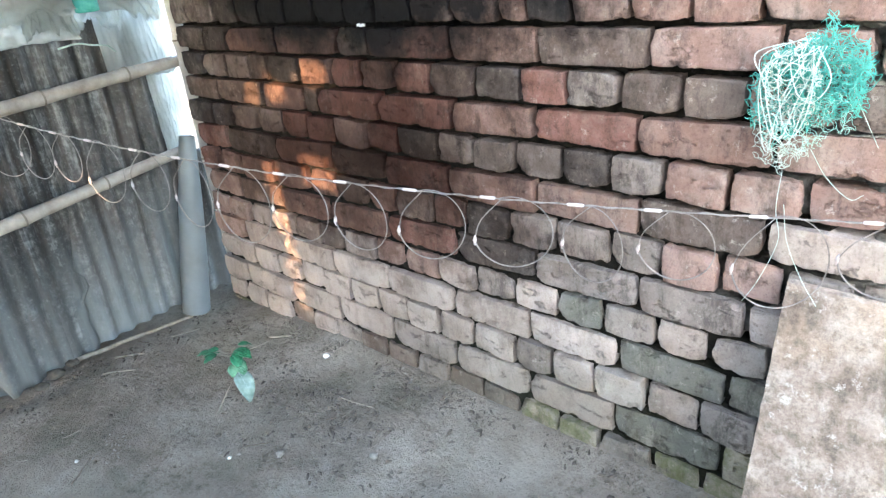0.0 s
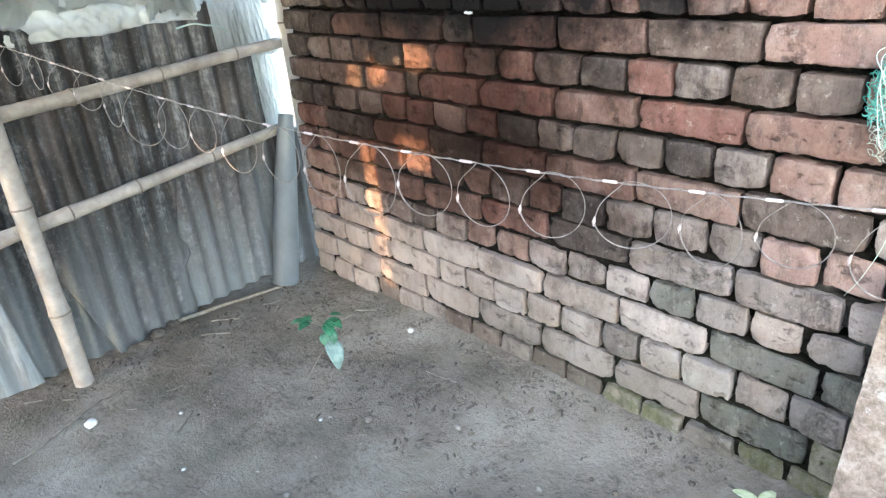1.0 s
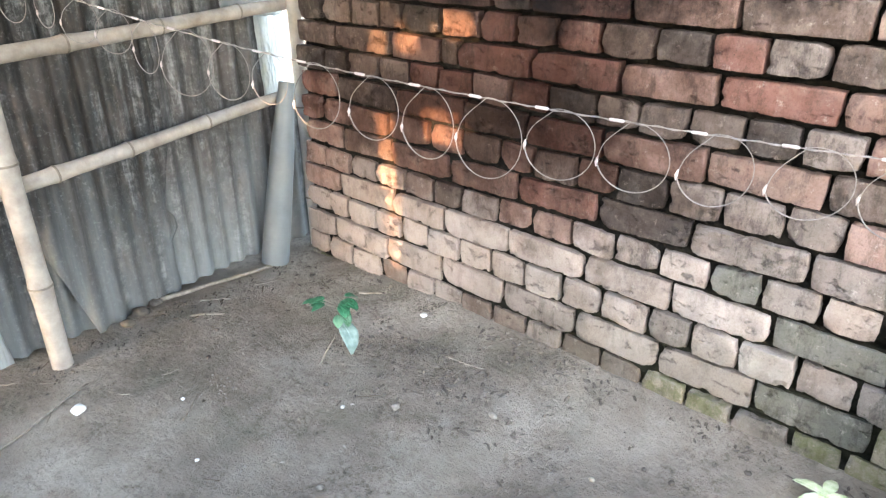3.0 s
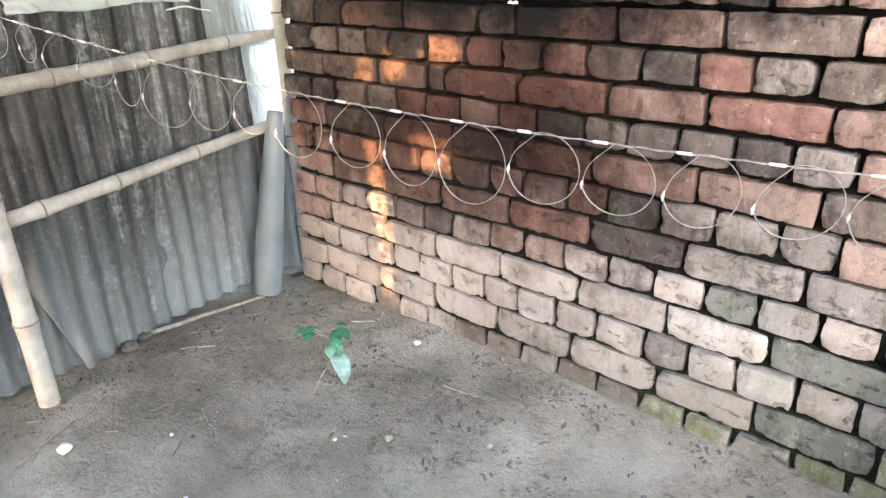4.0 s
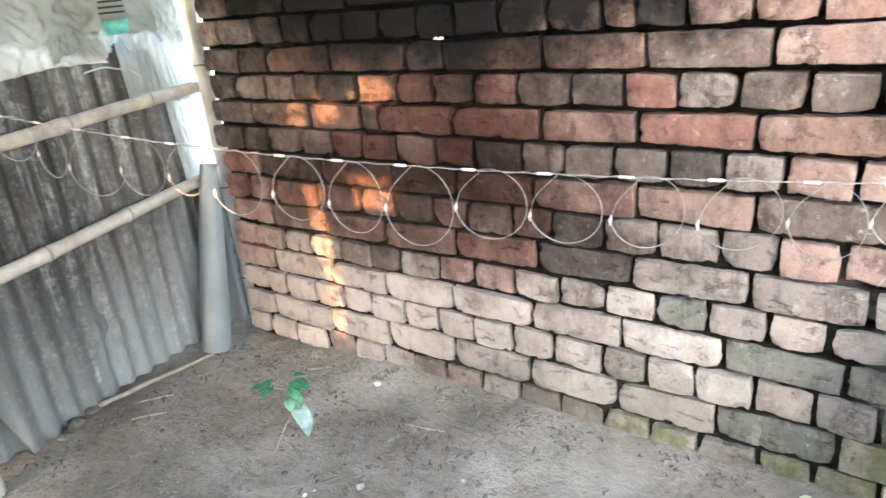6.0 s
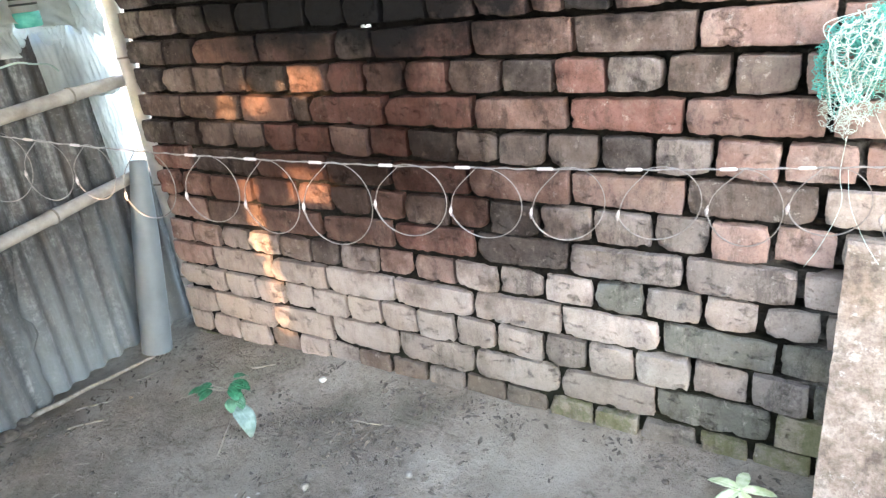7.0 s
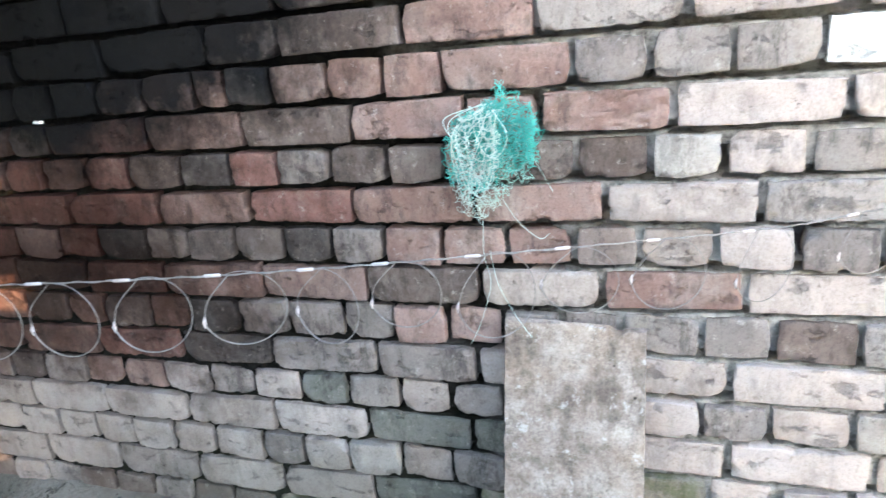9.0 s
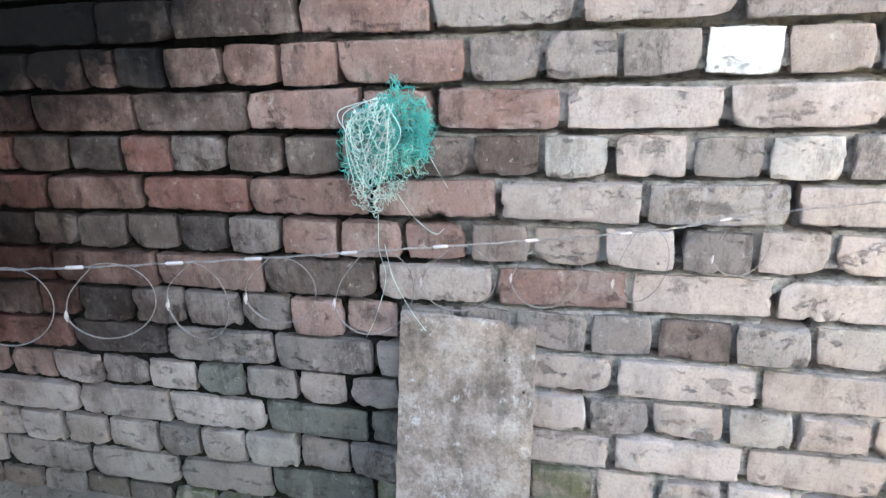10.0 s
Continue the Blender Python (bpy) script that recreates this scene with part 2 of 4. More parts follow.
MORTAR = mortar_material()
TIN = tin_material("weathered_tin", (0.012, 0.012, 0.012), (0.04, 0.041, 0.042), (0.3, 0.305, 0.305), 0.42)
TIN_DUSTY = tin_material("dusty_tin", (0.03, 0.029, 0.028), (0.1, 0.097, 0.095), (0.37, 0.365, 0.36), 0.62)
TIN_PALE = tin_material("pale_tin", (0.16, 0.172, 0.172), (0.3, 0.32, 0.325), (0.4, 0.42, 0.425), 0.5, 0.1)
BAMBOO = simple_material("dry_bamboo", (0.25, 0.215, 0.185), (0.5, 0.45, 0.4), 14.0, 0.55, 0.25, 0.002)
NODE = simple_material("bamboo_node", (0.15, 0.125, 0.1), (0.31, 0.27, 0.225), 30.0, 0.7)
PVC = simple_material("grey_pvc", (0.15, 0.17, 0.185), (0.215, 0.24, 0.258), 6.0, 0.42, 0.08, 0.001)
MUD = mud_material()
STEEL = simple_material("galvanised_wire", (0.16, 0.143, 0.133), (0.34, 0.305, 0.288), 80.0, 0.45, 0.1, 0.001, (1, 1, 1), 0.3)
TAG = simple_material("wire_clip", (0.42, 0.35, 0.34), (0.64, 0.56, 0.54), 60.0, 0.45)
SHEET = sheet_material("milky_plastic", 0.78)
SHEET_DULL = sheet_material("dull_plastic", 0.3)
# corner post's bamboo, its colour lightened for the glare of daylight
PALE_BAMBOO = simple_material("glare_lit_bamboo", (0.5, 0.47, 0.43), (0.74, 0.71, 0.67), 14.0, 0.55, 0.25, 0.002)
TEAL = simple_material("teal_nylon", (0.05, 0.36, 0.31), (0.16, 0.56, 0.48), 60.0, 0.55)
PALE_TEAL = simple_material("pale_teal_nylon", (0.25, 0.55, 0.48), (0.5, 0.75, 0.68), 80.0, 0.55)
CORD = simple_material("pale_cord", (0.42, 0.55, 0.5), (0.66, 0.76, 0.71), 80.0, 0.6)
TWIG = simple_material("dry_twig", (0.17, 0.145, 0.118), (0.36, 0.32, 0.27), 40.0, 0.85)
DARK_TWIG = simple_material("damp_twig", (0.06, 0.045, 0.035), (0.15, 0.12, 0.09), 40.0, 0.85)
STONE = simple_material("pebble", (0.16, 0.14, 0.12), (0.42, 0.39, 0.35), 50.0, 0.85)
CLOD = simple_material("mud_clod", (0.06, 0.052, 0.045), (0.16, 0.14, 0.12), 60.0, 0.95)
LEAF = leaf_material("green_leaf", (0.016, 0.1, 0.045), (0.05, 0.24, 0.12))
LEAF_MID = leaf_material("dull_green_leaf", (0.06, 0.17, 0.1), (0.16, 0.33, 0.22))
LEAF_DRY = leaf_material("pale_leaf", (0.16, 0.25, 0.22), (0.3, 0.4, 0.37))
LEAF_LIME = leaf_material("lime_leaf", (0.48, 0.56, 0.28), (0.75, 0.79, 0.58))
LITTER = simple_material("white_litter", (0.6, 0.6, 0.58), (0.82, 0.82, 0.8), 60.0, 0.6)
RUBBER = simple_material("dark_print", (0.02, 0.03, 0.03), (0.05, 0.06, 0.06), 30.0, 0.6)
# plain grey of the unseen eave and back screen
SCREEN = simple_material("screen_grey", (0.2, 0.19, 0.18), (0.32, 0.31, 0.3), 4.0, 0.8)


def board_material():
    """Cement board gone brown and grey, with white crust, lichen and dark nail holes."""
    m, tree, shader = material("cement_board", 0.9)
    where = position(tree)
    base = ramp(tree, noise_at(tree, where, 8.0, 9.0, 0.75), [(0.34, (0.16, 0.122, 0.1)), (0.5, (0.35, 0.285, 0.245)), (0.66, (0.52, 0.455, 0.41))])
    tan = ramp(tree, noise_at(tree, where, 5.2, 4.0, 0.55), [(0.55, (0, 0, 0)), (0.66, (1, 1, 1))])
    base = mix(tree, maths(tree, "MULTIPLY", tan, 0.5), base, (0.42, 0.315, 0.24))
    lichen = ramp(tree, noise_at(tree, where, 30.0, 9.0, 0.8), [(0.5, (0, 0, 0)), (0.62, (1, 1, 1))])
    base = mix(tree, maths(tree, "MULTIPLY", lichen, 0.6), base, (0.13, 0.115, 0.09))
    damp = ramp(tree, noise_at(tree, position(tree, (1, 1, 0.5)), 7.0, 9.0, 0.75), [(0.52, (0, 0, 0)), (0.6, (1, 1, 1))])
    base = mix(tree, maths(tree, "MULTIPLY", damp, 0.55), base, (0.1, 0.08, 0.066))
    grain = ramp(tree, noise_at(tree, where, 130.0, 8.0, 0.8), [(0.4, (0.45, 0.43, 0.41)), (0.55, (1, 1, 1))])
    base = mix(tree, 0.5, base, mix(tree, 1.0, base, grain, "MULTIPLY"))
    white = ramp(tree, noise_at(tree, where, 25.0, 9.0, 0.78), [(0.58, (0, 0, 0)), (0.64, (1, 1, 1))])
    base = mix(tree, maths(tree, "MULTIPLY", white, 0.55), base, (0.66, 0.62, 0.595))
    cells = tree.nodes.new("ShaderNodeTexVoronoi")
    cells.inputs["Scale"].default_value = 16.0
    tree.links.new(where, cells.inputs["Vector"])
    holes = ramp(tree, cells.outputs["Distance"], [(0.03, (1, 1, 1)), (0.06, (0, 0, 0))])
    base = mix(tree, maths(tree, "MULTIPLY", holes, 0.9), base, (0.02, 0.018, 0.015))
    tree.links.new(base, shader.inputs["Base Color"])
    bump(tree, shader, noise_at(tree, where, 60.0, 9.0, 0.78), 0.6, 0.005)
    return m


BOARD = board_material()


# ---- mesh helpers ----
def mesh_of(bm, name, smooth=True):
    me = bpy.data.meshes.new(name)
    bm.to_mesh(me)
    bm.free()
    for p in me.polygons:
        p.use_smooth = smooth
    return me


def part(name, bm, mat, parent=None, label="", smooth=True):
    """Links a bmesh as one mesh object, under a thing or a part if one is given."""
    ob = new(name, mesh_of(bm, name, smooth))
    ob.data.materials.append(mat)
    if parent:
        ob.parent = parent
    if label:
        ob["label"] = label
    return ob


def tube(points, radii, sides=10, cap=True, bm=None):
    """A tube along points, with a radius at each."""
    bm = bm or bmesh.new()
    pts = [Vector(p) for p in points]
    if not hasattr(radii, "__len__"):
        radii = [radii] * len(pts)
    rings, side = [], None
    for n, p in enumerate(pts):
        ahead = (pts[min(n + 1, len(pts) - 1)] - pts[max(n - 1, 0)]).normalized()
        if side is None:
            side = ahead.orthogonal().normalized()
        side = (side - ahead * side.dot(ahead)).normalized()
        up = ahead.cross(side)
        rings.append([bm.verts.new(p + radii[n] * (math.cos(a) * side + math.sin(a) * up)) for a in (2 * math.pi * k / sides for k in range(sides))])
    for a, b in zip(rings, rings[1:]):
        for k in range(sides):
            bm.faces.new((a[k], a[(k + 1) % sides], b[(k + 1) % sides], b[k]))
    if cap:
        bm.faces.new(rings[0][::-1])
        bm.faces.new(rings[-1])
    return bm


def grid(nx, ny, at, bm=None):
    """A sheet of nx by ny cells; at(u, v) gives the place for u, v from 0 to 1, or None for a hole."""
    bm = bm or bmesh.new()
    v = {}
    for i in range(nx + 1):
        for j in range(ny + 1):
            p = at(i / nx, j / ny)
            if p is not None:
                v[i, j] = bm.verts.new(p)
    for i in range(nx):
        for j in range(ny):
            c = [(i, j), (i + 1, j), (i + 1, j + 1), (i, j + 1)]
            if all(k in v for k in c):
                bm.faces.new([v[k] for k in c])
    return bm


def thicken(ob, depth):
    m = ob.modifiers.new("thickness", "SOLIDIFY")
    m.thickness = depth
    m.offset = 0
    return ob


def smooth_curve(points, n):
    """n + 1 places on a smooth line through the points."""
    p = [Vector(q) for q in points]
    p = [2 * p[0] - p[1], *p, 2 * p[-1] - p[-2]]
    out, last = [], len(p) - 3
    for k in range(n + 1):
        s = min(k / n * last, last - 1e-6)
        i, u = int(s), s - int(s)
        a, b, c, d = p[i:i + 4]
        out.append(0.5 * (2 * b + (c - a) * u + (2 * a - 5 * b + 4 * c - d) * u * u + (3 * b - a - 3 * c + d) * u ** 3))
    return out


# ---- ground ----
def ground_height(x, y):
    """The trodden yard: a little higher along the brick wall."""
    bank = 0.062 * min(max(x + 0.1, 0) / 0.9, 1) * math.exp(-max(-y, 0) / 0.16)
    near = math.exp(-((x - 1.2) ** 2 + (y + 1.2) ** 2) / 16)
    lumps = 0.016 * noise.noise((x * 2.1, y * 2.1, 3.3)) + 0.007 * noise.noise((x * 7, y * 7, 1.0)) + 0.003 * noise.noise((x * 23, y * 23, 5.0))
    return bank + lumps * near


def build_ground():
    bm = bmesh.new()
    xs = [-3000, -300, -40, -8] + [-1.5 + 0.03 * k for k in range(167)] + [8, 40, 300, 3000]
    ys = [-3000, -300, -40, -8] + [-3.0 + 0.03 * k for k in range(111)] + [3, 8, 40, 300, 3000]
    v = [[bm.verts.new((x, y, ground_height(x, y))) for y in ys] for x in xs]
    for i in range(len(xs) - 1):
        for j in range(len(ys) - 1):
            bm.faces.new((v[i][j], v[i + 1][j], v[i + 1][j + 1], v[i][j + 1]))
    tagged(part("ground", bm, MUD), "bare trodden grey-brown mud yard with crumbs of earth", "ground", kind="structure")


build_ground()

# ---- the tin fence with its bamboo frame ----
BASE = [(-0.17, 0.02), (-0.165, -0.18), (-0.15, -0.345), (-0.12, -0.549), (-0.075, -0.744), (-0.045, -0.86)]


def fence_x(y):
    for (x0, y0), (x1, y1) in zip(BASE, BASE[1:]):
        if y >= y1:
            return x0 + (x1 - x0) * min(max((y0 - y) / (y0 - y1), 0), 1)
    return BASE[-1][0]


def tin_sheet(label, y0, y1, top, mat, off=0.0, bottom=None, right=None, left=None, depth=0.0115, base=None):
    """A corrugated sheet from y0 to y1; bottom and edges may be torn."""
    def at(u, v):
        z0 = bottom(u) if bottom else -0.04
        z = z0 + (top - z0) * v
        ya = y0 + (left(z) if left else 0)
        yb = y1 + (right(z) if right else 0)
        y = ya + (yb - ya) * u
        wave = depth * math.cos(2 * math.pi * y / 0.076)
        dent = 0.007 * noise.noise((y * 3, z * 2.5, off * 9))
        return ((base or fence_x)(y) + off + wave + dent, y, z)
    n = max(8, int(abs(y1 - y0) / 0.0076))
    ob = part("tin_sheet", grid(n, 28, at), mat, smooth=True)
    thicken(ob, 0.0012)
    return tagged(ob, label, "tin sheet", "sheets of the tin fence")


tin_sheet("dark weathered corrugated tin sheet with grey streaks and a bent corner", -0.98, -0.47, 1.14, TIN, 0.0,
          bottom=lambda u: -0.02 + 0.012 * math.sin(u * 40),
          left=lambda z: 0.13 * (1 - z / 0.42) if z < 0.42 else 0.0,
          right=lambda z: 0.014 * noise.noise((z * 14, 0, 0)) - 0.045 * min(max((0.5 - z) / 0.2, 0), 1) + (0.03 if 0.2 < z < 0.3 else 0))
tin_sheet("overlapped corrugated tin sheet behind a torn edge", -0.62, 0.0, 1.16, TIN_DUSTY, -0.014)
# extra sheet, put behind the corner gap to keep its lower part dark
tin_sheet("low corrugated tin sheet added to darken the corner gap", -0.02, 0.6, 0.6, TIN, -0.01)
tin_sheet("dim corrugated tin sheet behind the bamboo post", -1.3, -0.62, 1.12, TIN, -0.05, base=lambda y: -0.045)
tin_sheet("pale corrugated tin sheet with clean grey surface", -1.9, -1.10, 0.92, TIN_PALE, 0.0,
          right=lambda z: -0.12 * z, depth=0.004, base=lambda y: -0.07 + 0.02 * (y + 1.1))


def bamboo(name, a, b, r0, r1, nodes, label, sag=0.0, mat=BAMBOO):
    """A bamboo pole with swollen joints."""
    a, b = Vector(a), Vector(b)
    pts, radii = [], []
    n = 60
    for k in range(n + 1):
        u = k / n
        p = a.lerp(b, u)
        p.z -= sag * math.sin(math.pi * u)
        p += Vector((0.004 * noise.noise((u * 4, a.z, 0)), 0, 0.004 * noise.noise((u * 4, a.z, 9))))
        swell = sum(math.exp(-((u - c) * n / 0.8) ** 2) for c in nodes)
        pts.append(p)
        radii.append(r0 + (r1 - r0) * u + 0.0035 * swell)
    thing = tagged(new(name, None), label, "bamboo pole", "bamboo frame of the fence")
    cane = part("cane", tube(pts, radii, 16), mat, thing)
    for c in nodes:
        k = round(c * n)
        part("joint", tube([pts[k] - (b - a).normalized() * 0.003, pts[k] + (b - a).normalized() * 0.003], radii[k] + 0.0015, 16), NODE, cane)
    return thing


bamboo("bamboo_rail", (0.055, -1.75, 0.87), (-0.115, 0.06, 0.95), 0.026, 0.021, (0.1, 0.27, 0.42, 0.55, 0.71, 0.88), "upper dry bamboo rail tied along the tin fence")
bamboo("bamboo_rail", (0.055, -1.75, 0.485), (-0.115, 0.02, 0.625), 0.026, 0.02, (0.08, 0.22, 0.37, 0.5, 0.63, 0.8), "lower dry bamboo rail tied along the tin fence")
bamboo("bamboo_post", (0.052, -1.005, -0.06), (0.045, -1.005, 1.75), 0.031, 0.027, (0.18, 0.38, 0.55, 0.75), "stout dry bamboo post set in the mud")
bamboo("bamboo_post", (-0.07, 0.075, -0.06), (-0.1, 0.08, 1.75), 0.028, 0.025, (0.15, 0.35, 0.6, 0.8), "pale bamboo post at the corner beside the bricks", mat=PALE_BAMBOO)
bamboo("bamboo_rail", (0.085, -1.75, 1.335), (0.03, 0.05, 1.325), 0.018, 0.015, (0.2, 0.45, 0.7), "thin bamboo rail above the plastic sheeting")

def tie(name, label, points, r, mat):
    return tagged(part(name, tube(smooth_curve(points, 40), r, 6), mat), label, "string", "ties on the fence")


for z, rail_x in ((0.90, -0.02), (0.543, -0.02)):
    loop = [(0.012 + 0.045 * math.cos(a), -1.005 + 0.04 * math.sin(a) * (1 if k % 2 else 0.9), z + 0.03 * math.sin(a * 0.5 + 0.4)) for k, a in enumerate(n * 0.8 for n in range(17))]
    tie("binding", "thin wire binding round the bamboo post and rail", loop, 0.0012, STEEL)
tie("string", "torn white string hung on the tin fence", [(-0.06, -0.36, 1.065), (-0.055, -0.3, 1.072), (-0.06, -0.25, 1.06), (-0.07, -0.2, 1.05), (-0.08, -0.17, 1.025)], 0.003, CORD)

# grey pipe leaning in the corner
pipe = tagged(new("plastic_pipe", None), "grey plastic drain pipe leaning in the corner on the mud", "pipe")
lower, upper = Vector((-0.05, -0.152, 0.0)), Vector((-0.06, 0.025, 0.83))
axis = (upper - lower).normalized()
upper = lower + axis * 0.7
part("pipe_wall", tube([lower, lower + axis * 0.2, lower + axis * 0.45, upper], [0.054, 0.052, 0.045, 0.029], 28, False), PVC, pipe)
part("pipe_bore", tube([lower, lower + axis * 0.45, upper], [0.05, 0.041, 0.025], 28, False), PVC, pipe)

# ---- plastic sheeting over the tin ----
def sheeting(label, y0, y1, z0, z1, x, droop, seed, n=150, crumple=1.0, mat=SHEET):
    def at(u, v):
        y = y0 + (y1 - y0) * u
        low = z0 + droop * noise.noise((u * 5, seed, 0)) + 0.5 * droop * noise.noise((u * 17, seed, 2)) + 0.2 * droop * noise.noise((u * 50, seed, 2))
        z = low + (z1 - low) * v
        fold = 0.025 * noise.noise((u * 5 + v, v * 4, seed)) + 0.04 * abs(noise.noise((u * 13 + 2 * v, v * 6, seed + 4))) + 0.024 * abs(noise.noise((u * 29 + 3 * v, v * 15 + u * 9, seed + 8))) + 0.008 * abs(noise.noise((u * 70, v * 40, seed + 11)))
        return (x + crumple * fold + 0.015 * (1 - v), y, z)
    ob = part("plastic_sheet", grid(n, 60, at), mat)
    thicken(ob, 0.0008)
    return tagged(ob, label, "plastic sheet", "sheeting along the fence top")


sheeting("crumpled milky plastic sheet hung over the fence top", -1.2, -0.1, 1.17, 1.58, -0.055, 0.06, 1.5)
sheeting("greyish plastic sheet with a straight lower hem", -1.3, -0.28, 1.085, 1.5, -0.085, 0.012, 7.5, mat=SHEET_DULL)
sheeting("torn milky plastic sheet lit by daylight", -0.45, 0.0, 1.13, 1.58, -0.075, 0.08, 4.2)
sheeting("broad pale plastic strip hung in the bright corner gap", -0.2, 0.05, 0.92, 1.58, -0.142, 0.015, 9.1, 60, 0.25)
sheeting("narrow pale plastic strip hung low in the corner gap", -0.06, 0.05, 0.6, 0.95, -0.15, 0.015, 3.3, 30, 0.2)


def hanging_packet():
    """A ribbed clear bottle with a teal base, hung mouth up from the rail."""
    thing = tagged(new("plastic_bottle", None), "small ribbed plastic bottle with a teal base hung on the sheeting", "bottle")
    y, x = -0.255, -0.005
    part("body", tube([(x, y, 1.20), (x, y, 1.22), (x, y, 1.30), (x, y, 1.325), (x, y, 1.34)], [0.034, 0.036, 0.036, 0.026, 0.014], 20), SHEET, thing)
    part("base", tube([(x, y, 1.165), (x, y, 1.168), (x, y, 1.207)], [0.03, 0.037, 0.037], 20), TEAL, thing, "teal base")
    for k in range(5):
        z = 1.225 + 0.016 * k
        part("rib", tube([(x, y, z), (x, y, z + 0.006)], 0.0372, 20), RUBBER, thing, "dark rib")
    part("string", tube([(x, y, 1.34), (-0.09, y, 1.36)], 0.001, 5), CORD, thing)


hanging_packet()

# ---- brick wall ----
WALL_END = 3.6
BEDS = [1.52, 1.435, 1.35, 1.262, 1.175, 1.087, 1.003, 0.918, 0.835, 0.748, 0.66, 0.569, 0.48, 0.395, 0.305, 0.213, 0.115, 0.022, -0.065]


def mortar_depth(x, z):
    """Old joints are raked out deep; the repointed stretch is nearly flush, with a slot cut under each brick to deepen
    its shadow line.
    """
    full = min(max((x - 1.9 + 0.5 * noise.noise((x * 2.5, z * 3.5, 4))) / 0.35, 0), 1)
    rough = 0.006 * noise.noise((x * 14, z * 14, 0)) + 0.004 * noise.noise((x * 45, z * 45, 7)) + 0.002 * noise.noise((x * 120, z * 120, 3))
    old = 0.015 + 0.024 * min(max((z - 0.55) / 0.4, 0), 1) + 1.2 * rough
    bed = min(BEDS, key=lambda b: abs(b - z))
    gap = z - bed + 0.0025 + 0.004 * noise.noise((x * 9, bed * 31, 2)) + 0.002 * noise.noise((x * 60, bed * 31, 5))
    under = min(max(gap / 0.002, 0), 1) if gap < 0.02 else 0.0
    hole = min(max((noise.noise((x * 8, z * 8, 11)) - 0.33) / 0.1, 0), 1)
    pointed = 0.0095 + 1.0 * rough + 0.045 * max(under, hole)
    return max(old + (pointed - old) * full, 0.002)


def mortar_sheet():
    nx, nz = 520, 800
    verts, faces = [], []
    for i in range(nx + 1):
        x = 0.03 + (WALL_END - 0.03) * i / nx
        for j in range(nz + 1):
            z = -0.1 + 1.65 * j / nz
            verts.append((x, mortar_depth(x, z), z))
    for i in range(nx):
        a = i * (nz + 1)
        b = a + nz + 1
        faces.extend((a + j, b + j, b + j + 1, a + j + 1) for j in range(nz))
    me = bpy.data.meshes.new("wall_north")
    me.from_pydata(verts, [], faces)
    bm = bmesh.new()
    bmesh.ops.create_cube(bm, size=1, matrix=Matrix.Translation(((WALL_END + 0.03) / 2, 0.18, 1.05)) @ Matrix.Diagonal((WALL_END - 0.03, 0.25, 2.3, 1)))
    bm.from_mesh(me)
    return bm


wall = mortar_sheet()
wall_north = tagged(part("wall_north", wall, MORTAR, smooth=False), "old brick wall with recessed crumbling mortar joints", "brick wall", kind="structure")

# joints of each course in centimetres from the wall's end
COURSES = [
    [4, 29, 54, 79, 104, 129, 155, 180, 205, 231, 256, 281, 306],
    [5, 17, 30, 42, 55, 68, 80, 93, 106, 118, 131, 143, 156, 168, 181, 194, 206, 219, 231, 244, 257, 269, 282, 294, 307],
    [3, 16, 41, 66, 92, 117, 142, 168, 193, 218, 243, 268, 293, 318],
    [5, 22, 47, 72, 98, 124, 151, 168, 194, 219, 244, 269, 294, 319],
    [4, 14, 31, 44, 56, 69, 82, 95, 107, 120, 133, 146, 154, 164, 177, 189, 201, 225, 238, 251, 264, 276, 289, 301, 314],
    [3, 22, 35, 63, 90, 103, 131, 156, 181, 205, 219, 242, 268, 292, 317],
    [5, 18, 33, 46, 56, 72, 86, 98, 111, 124, 138, 151, 163, 175, 188, 200, 214, 225, 238, 250, 263, 275, 287, 300, 312],
    [3, 24, 51, 71, 78, 104, 130, 154, 179, 205, 230, 256, 280, 305],
    [1, 17, 29, 44, 58, 70, 84, 97, 110, 124, 136, 148, 161, 173, 185, 198, 211, 224, 236, 249, 262, 275, 287, 299, 311],
    [2, 22, 52, 81, 103, 127, 154, 180, 205, 229, 254, 279, 304],
    [2, 13, 28, 48, 66, 80, 94, 106, 120, 132, 146, 159, 173, 185, 197, 209, 221, 232, 247, 259, 273, 286, 299, 311],
    [2, 24, 49, 75, 101, 127, 153, 180, 203, 228, 252, 278, 303],
    [1, 14, 27, 41, 55, 68, 80, 94, 106, 120, 133, 146, 159, 171, 184, 196, 208, 221, 234, 247, 259, 273, 285, 298, 311],
    [0, 21, 49, 73, 99, 125, 150, 175, 200, 226, 252, 277, 302],
    [-1, 14, 25, 40, 52, 65, 79, 92, 105, 118, 131, 145, 157, 169, 182, 195, 207, 221, 235, 249, 261, 274, 287, 300],
    [-1, 17, 45, 71, 97, 123, 149, 174, 200, 226, 252, 278, 304],
    [-1, 11, 25, 40, 54, 67, 80, 93, 106, 119, 132, 145, 158, 170, 184, 196, 209, 222, 235, 248, 261, 274, 287, 300],
    [-1, 24, 50, 76, 102, 128, 154, 180, 206, 232, 258, 284, 310],
]


